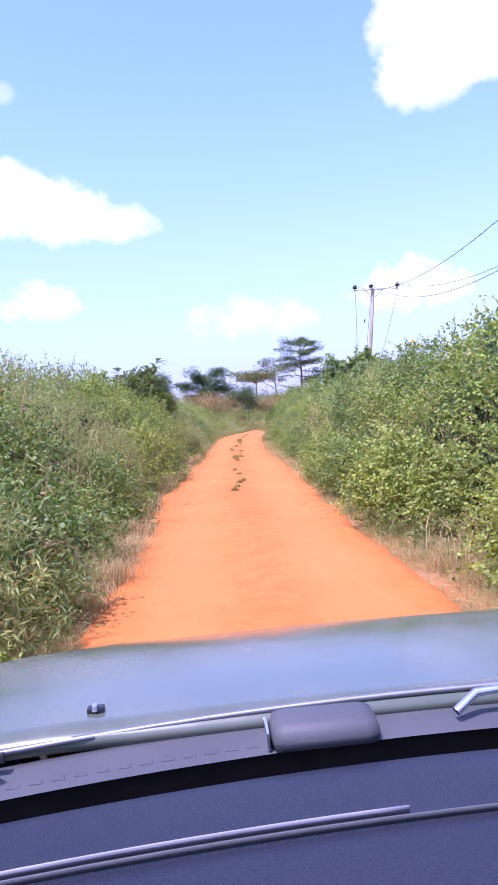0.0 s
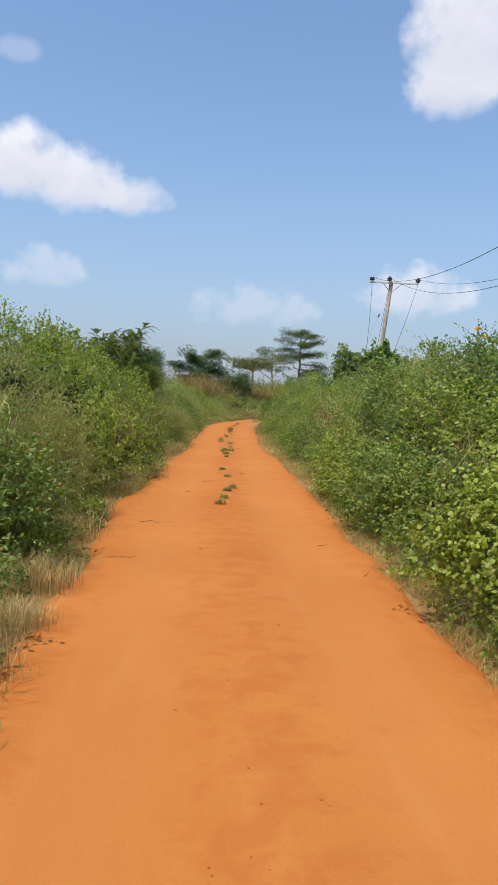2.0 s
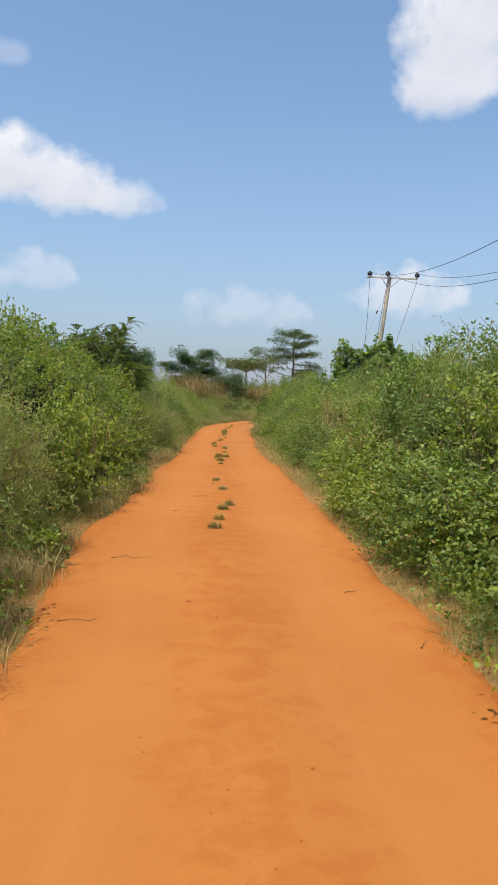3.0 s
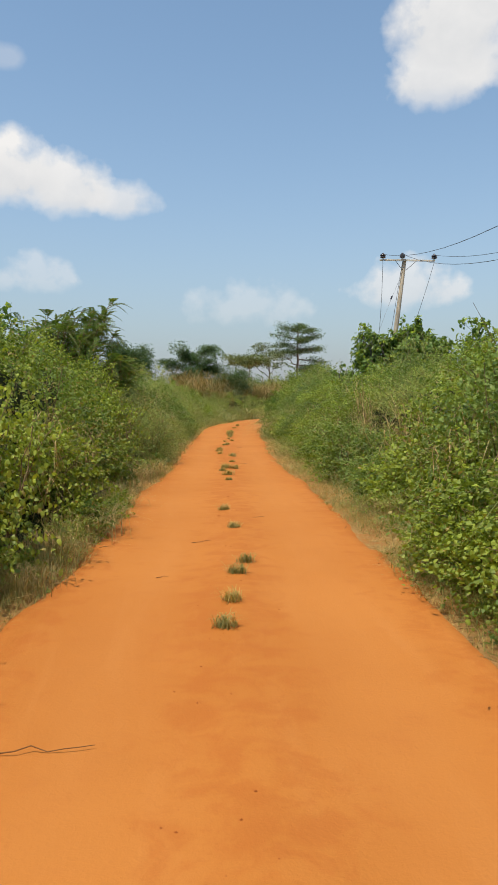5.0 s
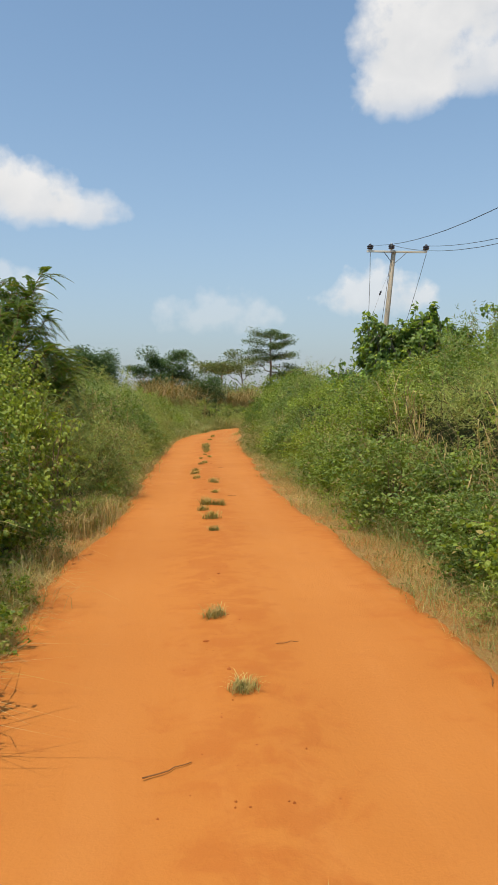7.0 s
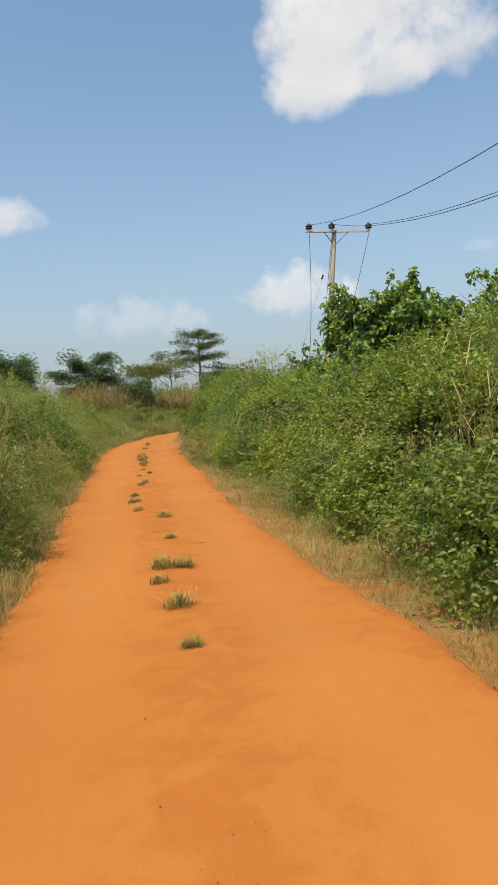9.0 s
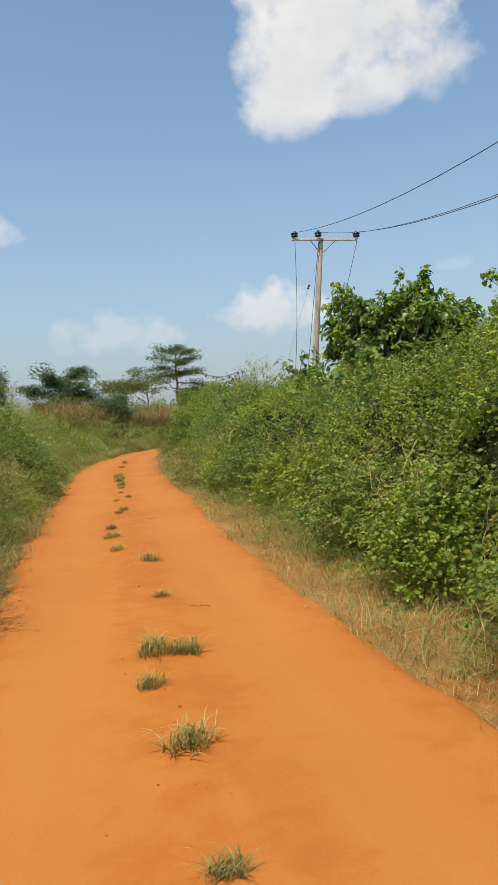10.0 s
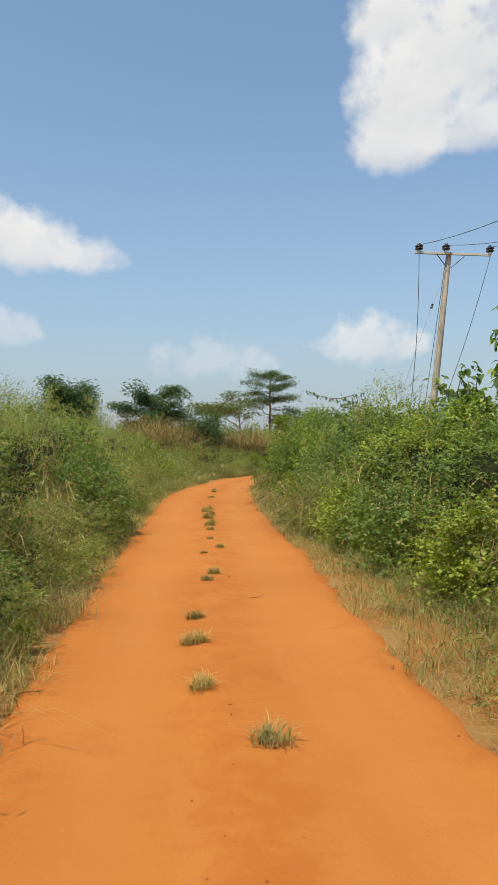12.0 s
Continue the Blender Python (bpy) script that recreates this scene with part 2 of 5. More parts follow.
    p = Paint("porcelain", 0.3, spec=0.5)
    m["porcelain"] = p.colour(p.mix(p.noise(12.0), (0.62, 0.60, 0.56), (0.78, 0.76, 0.72))).mat
    p = Paint("galvanised", 0.5, 0.8)
    m["galvanised"] = p.colour(p.mix(p.noise(18.0), (0.22, 0.22, 0.22), (0.40, 0.40, 0.40))).mat
    p = Paint("wire", 0.6, 0.4)
    m["wire"] = p.colour(p.mix(p.noise(5.0), (0.05, 0.055, 0.06), (0.10, 0.105, 0.11))).mat
    p = Paint("clod", 0.95, spec=0.1)
    m["clod"] = p.colour(p.mix(p.noise(9.0), (0.26, 0.070, 0.018), (0.46, 0.145, 0.036))).bump(p.noise(40.0), 0.8, 0.01).mat
    p = Paint("litter", 0.6)
    m["litter"] = p.colour(p.mix(p.noise(40.0), (0.55, 0.58, 0.62), (0.75, 0.77, 0.80))).mat
    # car
    p = Paint("car_paint", 0.28, 0.15)
    dust = p.ramp(p.noise(2.5, 6.0, 0.65), 0.3, 0.75)
    p.colour(p.mix(p.math("MULTIPLY", dust, 0.6), (0.085, 0.105, 0.070), (0.19, 0.195, 0.140)))
    p.put(p.math("ADD", p.math("MULTIPLY", dust, 0.22), 0.10), p.bsdf.inputs["Roughness"])
    m["car_paint"] = p.mat
    p = Paint("dash_vinyl", 0.52, spec=0.45)
    v = p.node("ShaderNodeTexVoronoi")
    v.inputs["Scale"].default_value = 420.0
    p.put(p.place(), v.inputs["Vector"])
    p.colour(p.mix(p.noise(5.0, 5.0), (0.009, 0.011, 0.018), (0.018, 0.020, 0.030))).bump(v.outputs["Distance"], 0.8, 0.0012)
    m["dash_vinyl"] = p.mat
    p = Paint("black_plastic", 0.35, spec=0.5)
    m["black_plastic"] = p.colour(p.mix(p.noise(30.0), (0.010, 0.010, 0.012), (0.022, 0.022, 0.024))).mat
    p = Paint("matt_black", 0.95, spec=0.0)
    m["matt_black"] = p.colour(p.mix(p.noise(30.0), (0.0010, 0.0010, 0.0012), (0.003, 0.003, 0.003))).mat
    p = Paint("grey_plastic", 0.6, spec=0.4)
    m["grey_plastic"] = p.colour(p.mix(p.noise(8.0, 6.0), (0.045, 0.050, 0.052), (0.095, 0.095, 0.088))).bump(p.noise(220.0), 0.3, 0.002).mat
    p = Paint("pale_plastic", 0.5, spec=0.4)
    m["pale_plastic"] = p.colour(p.mix(p.noise(14.0, 5.0), (0.16, 0.16, 0.17), (0.30, 0.30, 0.31))).mat
    p = Paint("bright_metal", 0.25, 0.9)
    m["bright_metal"] = p.colour(p.mix(p.noise(20.0), (0.55, 0.56, 0.58), (0.72, 0.73, 0.75))).mat
    p = Paint("rubber", 0.8, spec=0.3)
    m["rubber"] = p.colour(p.mix(p.noise(12.0), (0.012, 0.012, 0.012), (0.04, 0.032, 0.026))).mat
    for name, rgb in (("sticker_green", (0.012, 0.36, 0.17)), ("sticker_white", (0.78, 0.80, 0.76)), ("sticker_red", (0.72, 0.06, 0.03))):
        p = Paint(name, 0.35)
        m[name] = p.colour(p.mix(p.noise(50.0), rgb, tuple(v * 0.88 for v in rgb))).mat
    return m


MAT = make_materials()


# ---- mesh helpers ----
def raw(name, verts, faces, material, parent=None, label="", smooth=False):
    """One mesh object from arrays; all faces have the same number of corners."""
    verts, faces = np.asarray(verts, np.float32), np.asarray(faces, np.int32)
    me = bpy.data.meshes.new(name)
    n, k = faces.shape
    me.vertices.add(len(verts)), me.loops.add(n * k), me.polygons.add(n)
    me.vertices.foreach_set("co", verts.ravel())
    me.loops.foreach_set("vertex_index", faces.ravel())
    me.polygons.foreach_set("loop_start", np.arange(0, n * k, k, dtype=np.int32))
    me.polygons.foreach_set("use_smooth", np.full(n, smooth))
    me.materials.append(material)
    me.update(calc_edges=True)
    me.validate()
    ob = new(name, me)
    if parent:
        ob.parent = parent
    return tagged(ob, label)


def part(name, bm, material, parent, label="", smooth=False):
    """A bmesh as one mesh object under a thing or a part."""
    me = bpy.data.meshes.new(name)
    bm.normal_update()
    bm.to_mesh(me)
    bm.free()
    for f in me.polygons:
        f.use_smooth = smooth
    me.materials.append(material)
    ob = new(name, me)
    if parent:
        ob.parent = parent
    return tagged(ob, label)


def unit(a):
    return a / np.maximum(np.linalg.norm(a, axis=-1, keepdims=True), 1e-9)


def leaves(base, way, face, length, width, fold=0.18):
    """Kite-shaped leaves, folded along the midrib: vertices and triangles."""
    side = unit(np.cross(way, face))
    face = unit(np.cross(side, way))
    length, width = length[:, None], width[:, None]
    mid = base + way * length * 0.42
    v = np.stack([base, mid + side * width / 2 + face * width * fold, base + way * length - face * length * 0.08, mid - side * width / 2 + face * width * fold], 1)
    i = np.arange(len(base))[:, None] * 4
    f = np.stack([i + [0, 1, 2], i + [0, 2, 3]], 1).reshape(-1, 3)
    return v.reshape(-1, 3), f


def round_leaves(base, way, face, length, width):
    """Small rounded leaves with a fold along the midrib and a short tip."""
    side = unit(np.cross(way, face))
    face = unit(np.cross(side, way))
    length, width = length[:, None], width[:, None]
    rows = [base + way * length * a + side * width * b + face * width * c for a, b, c in ((0.0, 0.0, 0.0), (0.20, 0.44, 0.13), (0.62, 0.40, 0.08), (1.0, 0.0, -0.16), (0.62, -0.40, 0.08), (0.20, -0.44, 0.13))]
    i = np.arange(len(base))[:, None] * 6
    f = np.stack([i + t for t in ([0, 1, 5], [1, 2, 4], [1, 4, 5], [2, 3, 4])], 1).reshape(-1, 3)
    return np.stack(rows, 1).reshape(-1, 3), f


def broad_leaves(base, way, face, length, width):
    """Heart-shaped leaves with lobes, a fold and a drooping tip."""
    side = unit(np.cross(way, face))
    face = unit(np.cross(side, way))
    length, width = length[:, None], width[:, None]
    rows = []
    for a, b, c in ((0.0, 0.0, 0.0), (-0.10, 0.26, 0.10), (0.18, 0.50, 0.14), (0.55, 0.40, 0.06), (1.0, 0.0, -0.16), (0.55, -0.40, 0.06), (0.18, -0.50, 0.14), (-0.10, -0.26, 0.10), (0.45, 0.0, -0.02)):
        rows.append(base + way * length * a + side * width * b + face * length * c)
    v = np.stack(rows, 1)
    i = np.arange(len(base))[:, None] * 9
    tri = [(0, 1, 2), (0, 2, 8), (2, 3, 8), (3, 4, 8), (4, 5, 8), (5, 6, 8), (6, 0, 8), (0, 6, 7)]
    f = np.stack([i + list(t) for t in tri], 1).reshape(-1, 3)
    return v.reshape(-1, 3), f


def blades(rng, base, height, lean, width, bend=0.35):
    """Grass blades: tapering strips of three joints that bend over."""
    n = len(base)
    az = rng.uniform(0, 2 * np.pi, n)
    out = np.stack([np.cos(az), np.sin(az), 0 * az], 1)
    side = np.stack([-np.sin(az), np.cos(az), 0 * az], 1)
    h, l, w, b = height[:, None], lean[:, None], width[:, None], bend * (0.4 + rng.random((n, 1)))
    up = np.array([0, 0, 1.0])
    p0 = base
    p1 = base + up * h * 0.5 + out * h * l * 0.3
    p2 = base + up * h * (0.88 - 0.2 * b) + out * h * (l * 0.75 + b * 0.25)
    p3 = base + up * h * (1.0 - 0.55 * b) + out * h * (l * 1.15 + b * 0.8)
    v = np.stack([p0 - side * w / 2, p0 + side * w / 2, p1 - side * w * 0.45, p1 + side * w * 0.45, p2 - side * w * 0.3, p2 + side * w * 0.3, p3], 1)
    i = np.arange(n)[:, None] * 7
    f = np.stack([i + t for t in ([0, 1, 3], [0, 3, 2], [2, 3, 5], [2, 5, 4], [4, 5, 6])], 1).reshape(-1, 3)
    return v.reshape(-1, 3), f


def short_blades(rng, base, height, lean, width):
    """Short grass: one bent strip with a point."""
    n = len(base)
    az = rng.uniform(0, 2 * np.pi, n)
    out = np.stack([np.cos(az), np.sin(az), 0 * az], 1)
    side = np.stack([-np.sin(az), np.cos(az), 0 * az], 1)
    h, l, w = height[:, None], lean[:, None], width[:, None]
    up = np.array([0, 0, 1.0])
    p1 = base + up * h * 0.6 + out * h * l * 0.45
    p2 = base + up * h * np.maximum(1.0 - 0.25 * l, 0.35) + out * h * l * 1.1
    v = np.stack([base - side * w / 2, base + side * w / 2, p1 - side * w * 0.4, p1 + side * w * 0.4, p2], 1)
    i = np.arange(n)[:, None] * 5
    f = np.stack([i + t for t in ([0, 1, 3], [0, 3, 2], [2, 3, 4])], 1).reshape(-1, 3)
    return v.reshape(-1, 3), f


def tubes(lines, sides=5):
    """Tapering tubes along lines of (point, radius)."""
    vs, fs, at = [], [], 0
    for line in lines:
        pts = np.array([p for p, _ in line], float)
        rad = np.array([r for _, r in line], float)
        d = unit(np.gradient(pts, axis=0))
        ref = np.where(np.abs(d[:, 2:3]) > 0.9, np.array([[1.0, 0, 0]]), np.array([[0, 0, 1.0]]))
        a = unit(np.cross(d, ref))
        b = np.cross(d, a)
        ang = np.arange(sides) * 2 * np.pi / sides
        ring = pts[:, None] + rad[:, None, None] * (a[:, None] * np.cos(ang)[None, :, None] + b[:, None] * np.sin(ang)[None, :, None])
        m = len(pts)
        vs.append(ring.reshape(-1, 3))
        i, j = np.meshgrid(np.arange(m - 1), np.arange(sides), indexing="ij")
        k = (j + 1) % sides
        fs.append(np.stack([at + i * sides + j, at + i * sides + k, at + (i + 1) * sides + k, at + (i + 1) * sides + j], -1).reshape(-1, 4))
        at += m * sides
    return np.concatenate(vs), np.concatenate(fs)


def rough_line(rng, a, b, r0, r1, n=5, wobble=0.06, sag=0.0):
    a, b = np.asarray(a, float), np.asarray(b, float)
    span = np.linalg.norm(b - a)
    out = []
    for i in range(n + 1):
        k = i / n
        p = a + (b - a) * k + rng.normal(0, wobble, 3) * span * (0 < i < n) * 0.5
        p[2] -= sag * span * 4 * k * (1 - k)
        out.append((p, r0 + (r1 - r0) * k))
    return out


def lathe(profile, sides=20):
    """A turned solid from (radius, z) pairs."""
    bm = bmesh.new()
    rings = [[bm.verts.new((r * math.cos(2 * math.pi * k / sides), r * math.sin(2 * math.pi * k / sides), z)) for k in range(sides)] for r, z in profile]
    for lo, hi in zip(rings, rings[1:]):
        for k in range(sides):
            bm.faces.new((lo[k], lo[(k + 1) % sides], hi[(k + 1) % sides], hi[k]))
    bm.faces.new(list(reversed(rings[0]))), bm.faces.new(rings[-1])
    return bm


def block(size, centre=(0, 0, 0), bevel=0.0, turn=None):
    bm = bmesh.new()
    bmesh.ops.create_cube(bm, size=1.0)
    bmesh.ops.scale(bm, vec=size, verts=bm.verts)
    if bevel:
        bmesh.ops.bevel(bm, geom=list(bm.edges), offset=bevel, segments=2, affect="EDGES", profile=0.6)
    if turn is not None:
        bmesh.ops.transform(bm, matrix=turn, verts=bm.verts)
    bmesh.ops.translate(bm, vec=centre, verts=bm.verts)
    return bm


# ---- the lie of the road ----
LEFT_Y = [-30, 0, 9, 10.4, 12, 13.5, 14.4, 16.5, 17.3, 18.4, 19.3, 20.5, 22.3, 24.7, 27, 29, 32, 37.7, 40.5, 43, 48, 53, 58, 64, 70, 78, 90]
EDGE_L = [-1.2, -0.92, -0.75, -0.76, -0.82, -0.72, -0.57, -0.45, -0.50, -0.40, -0.31, -0.15, -0.03, 0.02, 0.12, 0.20, 0.33, 0.62, 0.80, 1.02, 1.68, 2.75, 3.8, 6.0, 10.5, 19.0, 34.0]
RIGHT_Y = [-30, 0, 6, 8, 10, 12, 14, 16, 18, 20, 22, 24, 26, 28, 30, 33, 37, 40, 50, 58, 64, 70, 78, 90]
EDGE_R = [1.0, 1.35, 1.55, 1.61, 1.65, 1.73, 1.81, 1.86, 1.92, 1.92, 1.90, 1.96, 2.09, 2.26, 2.41, 2.58, 2.92, 3.22, 4.42, 6.3, 8.9, 13.8, 22.5, 37.5]
LIE_Y = [-30, 0, 9, 13, 16, 20, 25, 30, 36, 50, 90]
LIE_Z = [-0.03, -0.05, -0.07, -0.04, 0.0, 0.03, 0.08, 0.07, 0.05, 0.0, 0.0]
TOP_Y = [0, 7, 15, 20, 23, 25, 28, 33, 37, 42, 50, 58, 66, 90]
TOP_L = [2.15, 2.2, 2.40, 2.45, 2.3, 2.1, 2.0, 2.1, 2.4, 2.45, 2.2, 1.9, 1.9, 2.0]
TOP_R = [2.0, 2.05, 2.2, 2.0, 1.9, 1.9, 1.70, 2.10, 2.25, 2.3, 2.45, 2.6, 2.6, 2.6]


def edge(side, y):
    return np.interp(y, LEFT_Y, EDGE_L) if side < 0 else np.interp(y, RIGHT_Y, EDGE_R)


def lie(y):
    """Height of the ground, which swells gently along the track."""
    return np.interp(y, LIE_Y, LIE_Z)


def top(side, y):
    return np.interp(y, TOP_Y, TOP_L if side < 0 else TOP_R)


def verge(side, y):
    """Width of the grassy strip between the road and the bushes."""
    if side < 0:
        return np.interp(y, [0, 10, 12.5, 14, 15, 17, 18, 19.2, 21.5, 23, 26, 32, 45, 54, 60], [0.34, 0.22, 0.26, 0.14, 0.06, 0.04, 0.20, 0.34, 0.34, 0.12, 0.15, 0.22, 0.35, 1.2, 1.5])
    return np.interp(y, [0, 6, 8, 9, 10, 12, 13.8, 15, 17, 18.5, 20, 22, 23.5, 25, 27, 28.5, 31, 45, 60], [0.7, 0.45, 0.24, 0.22, 0.40, 0.34, 0.22, 0.42, 0.48, 0.56, 0.50, 0.66, 0.52, 0.70, 0.70, 0.56, 0.32, 0.35, 0.4])


def build_ground():
    rng = np.random.default_rng(3)
    xs = np.concatenate([[-2600, -1500, -800, -400, -200, -110, -60, -35, -22, -15], np.arange(-10, 16.1, 0.35), [20, 27, 36, 50, 75, 120, 220, 420, 800, 1500, 2600]])
    ys = np.concatenate([[-2600, -1500, -800, -400, -200, -100, -50, -25, -14], np.arange(-8, 78.1, 0.45), [84, 92, 105, 125, 160, 220, 330, 500, 800, 1500, 2600]])
    gx, gy = np.meshgrid(xs, ys)
    z = np.zeros_like(gx)
    for i in range(gx.shape[0]):
        for j in range(gx.shape[1]):
            x, y = gx[i, j], gy[i, j]
            if abs(x) < 20 and -10 < y < 80:
                z[i, j] = 0.03 * noise.noise((x * 0.9, y * 0.9, 0)) - 0.012 + lie(y)
    v = np.stack([gx, gy, z], -1).reshape(-1, 3)
    i, j = np.meshgrid(np.arange(len(ys) - 1), np.arange(len(xs) - 1), indexing="ij")
    a = i * len(xs) + j
    f = np.stack([a, a + 1, a + len(xs) + 1, a + len(xs)], -1).reshape(-1, 4)
    tagged(raw("ground", v, f, MAT["earth"], smooth=True), "reddish earth strewn with dead leaves and straw", "ground", kind="structure")


def road_height(x, y):
    l, r = edge(-1, y), edge(1, y)
    w = (x - l) / (r - l)
    z = 0.022
    z += 0.030 * math.exp(-(((w - 0.5) / 0.10) ** 2)) * (0.6 + 0.8 * noise.noise((0.0, y * 0.35, 4.0)))
    z -= 0.012 * (math.exp(-(((w - 0.25) / 0.12) ** 2)) + math.exp(-(((w - 0.75) / 0.12) ** 2)))
    z += 0.010 * noise.noise((x * 2.0, y * 0.8, 1.0)) + 0.006 * noise.noise((x * 7.0, y * 6.0, 2.0))
    rag = 0.10 * noise.noise((y * 0.7, 3.0 * w, 7.0)) + 0.06 * noise.noise((y * 3.1, 2.0 * w, 9.0))
    out = max(l + rag - x + 0.03, x - r + rag + 0.03, 0.0)
    return z - 0.8 * out + lie(y)


def build_road():
    ys = np.concatenate([np.arange(-8, 34, 0.12), np.arange(34, 92, 0.4)])
    n = 44
    v = np.zeros((len(ys), n, 3))
    for i, y in enumerate(ys):
        l, r = edge(-1, y) - 0.35, edge(1, y) + 0.35
        for j in range(n):
            x = l + (r - l) * j / (n - 1)
            v[i, j] = x, y, road_height(x, y)
    i, j = np.meshgrid(np.arange(len(ys) - 1), np.arange(n - 1), indexing="ij")
    a = i * n + j
    f = np.stack([a, a + 1, a + n + 1, a + n], -1).reshape(-1, 4)
    road = raw("road", v.reshape(-1, 3), f, MAT["laterite"], smooth=True)
    # the wheel lanes are packed hard, the ridge and the edges lie loose
    w = np.tile((np.linspace(0, 1, n) * 1.24 - 0.12)[None], (len(ys), 1))
    wear = np.exp(-(((w - 0.25) / 0.13) ** 2)) + np.exp(-(((w - 0.75) / 0.13) ** 2))
    road.data.attributes.new("wear", "FLOAT", "POINT").data.foreach_set("value", wear.ravel().astype(np.float32))
    tagged(road, "dry orange laterite track with two worn wheel lanes", "road", kind="structure")


def build_thicket_shade(side):
    """Tangled mass inside a bank of bushes, painted dark so gaps read as shade."""
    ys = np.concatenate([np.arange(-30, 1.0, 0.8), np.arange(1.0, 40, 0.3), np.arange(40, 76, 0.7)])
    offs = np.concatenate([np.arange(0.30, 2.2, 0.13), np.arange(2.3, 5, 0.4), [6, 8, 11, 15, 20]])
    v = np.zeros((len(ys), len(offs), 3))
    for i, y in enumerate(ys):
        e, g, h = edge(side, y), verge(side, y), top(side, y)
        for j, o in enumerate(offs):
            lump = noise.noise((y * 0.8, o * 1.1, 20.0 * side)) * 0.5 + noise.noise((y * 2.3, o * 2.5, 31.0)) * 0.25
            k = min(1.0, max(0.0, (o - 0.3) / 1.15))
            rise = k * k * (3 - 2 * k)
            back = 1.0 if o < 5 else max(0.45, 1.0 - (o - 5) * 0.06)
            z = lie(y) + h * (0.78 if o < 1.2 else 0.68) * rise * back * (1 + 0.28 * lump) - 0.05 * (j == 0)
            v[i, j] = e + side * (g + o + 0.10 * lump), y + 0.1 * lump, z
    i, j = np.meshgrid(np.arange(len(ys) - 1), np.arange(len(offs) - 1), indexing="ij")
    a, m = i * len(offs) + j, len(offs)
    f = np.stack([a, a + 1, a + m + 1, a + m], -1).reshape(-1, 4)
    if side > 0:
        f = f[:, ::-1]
    tagged(raw("undergrowth", v.reshape(-1, 3), f, MAT["thicket_shade"], smooth=True), "dark tangled undergrowth inside the roadside bushes, shade put into its colour", "undergrowth", kind="stuff")


# ---- bushes ----
def twig_leaves(rng, twigs, per, h, r, low, size, slim, seed, reach=0.30):
    """Leaves set along twigs that stand out of a lumpy dome."""
    phi = rng.normal(0, 1.35, twigs)
    u = low + (1 - low) * rng.random(twigs) ** 0.85
    hole = np.array([noise.noise((math.cos(p) * 2.4 * r, math.sin(p) * 2.4 * r, z * h * 2.2 + seed * 3.3)) for p, z in zip(phi, u)])
    phi, u = phi[hole > -0.08], u[hole > -0.08]
    twigs = len(phi)
    prof = r * np.sqrt(np.maximum(1 - u ** 3.2, 0.0)) * (0.82 + 0.18 * np.minimum(u * 4, 1))
    lump = np.array([noise.noise((math.cos(p) * 1.6, math.sin(p) * 1.6, z * h * 1.1 + seed * 9.7)) for p, z in zip(phi, u)])
    prof *= 1 + 0.66 * lump
    top_lump = 1 + 0.16 * np.array([noise.noise((math.cos(p) * 1.2, math.sin(p) * 1.2, seed * 5.1)) for p in phi]) * u
    s = np.stack([prof * np.cos(phi), prof * np.sin(phi), u * h * top_lump], 1)
    slope = 0.25 + 1.2 * u[:, None] ** 3
    out = unit(np.stack([np.cos(phi), np.sin(phi), 0 * phi], 1) + slope * np.array([0, 0, 1.0]))
    way = unit(out + rng.normal(0, 0.45, (twigs, 3)) + np.array([0, 0, 0.22]))
    long = reach * (0.5 + rng.random(twigs))
    start = s - out * (0.04 + 0.34 * rng.random((twigs, 1)) ** 1.6)
    k = (np.arange(per)[None, :] + rng.random((twigs, per)) * 0.6) / per
    base = start[:, None] + way[:, None] * (k * long[:, None])[:, :, None] - np.array([0, 0, 1.0]) * (0.10 * k * k)[:, :, None]
    spin = rng.normal(0, 1, (twigs, per, 3))
    d = unit(0.45 * way[:, None] + 0.75 * unit(spin) + np.array([0, 0, -0.28]))
    f = unit(0.9 * out[:, None] + np.array([0, 0, 0.45]) + rng.normal(0, 0.8, (twigs, per, 3)))
    length = size * (0.55 + 0.75 * rng.random((twigs, per)))
    return base.reshape(-1, 3), d.reshape(-1, 3), f.reshape(-1, 3), length.ravel(), (length * slim).ravel(), start, start + way * long[:, None]


PROTO = {}


def place(key, m, build, **tags):
    """The first of a kind is built where it stands, the others are copies."""
    if key in PROTO:
        ob = copy_thing(PROTO[key], m)
    else:
        ob = build()
        loc, rot, _ = m.decompose()
        ob.matrix_basis = Matrix.LocRotScale(loc, rot, None)
        PROTO[key] = ob
    return tagged(ob, **tags)


def make_bush(mat, h, r, twigs, per, size, slim, low, seed):
    rng = np.random.default_rng(seed)
    b, d, f, l, w, s0, s1 = twig_leaves(rng, twigs, per, h, r, low, size, slim, seed)
    lines = []
    for _ in range(9):
        a = rng.uniform(0, 2 * np.pi)
        foot = (0.25 * r * math.cos(a), 0.25 * r * math.sin(a), -0.04)
        tip = (0.75 * r * math.cos(a + 0.5), 0.75 * r * math.sin(a + 0.5), h * rng.uniform(0.6, 0.95))
        lines.append(rough_line(rng, foot, tip, 0.010, 0.003, 6, 0.035))
    for i in rng.choice(len(s0), min(26, len(s0)), replace=False):
        lines.append([(s0[i], 0.0035), (s1[i], 0.0015)])
    bush = raw("bush", *tubes(lines, 4), MAT["stem"])
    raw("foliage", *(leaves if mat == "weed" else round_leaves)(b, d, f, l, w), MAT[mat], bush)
    return bush


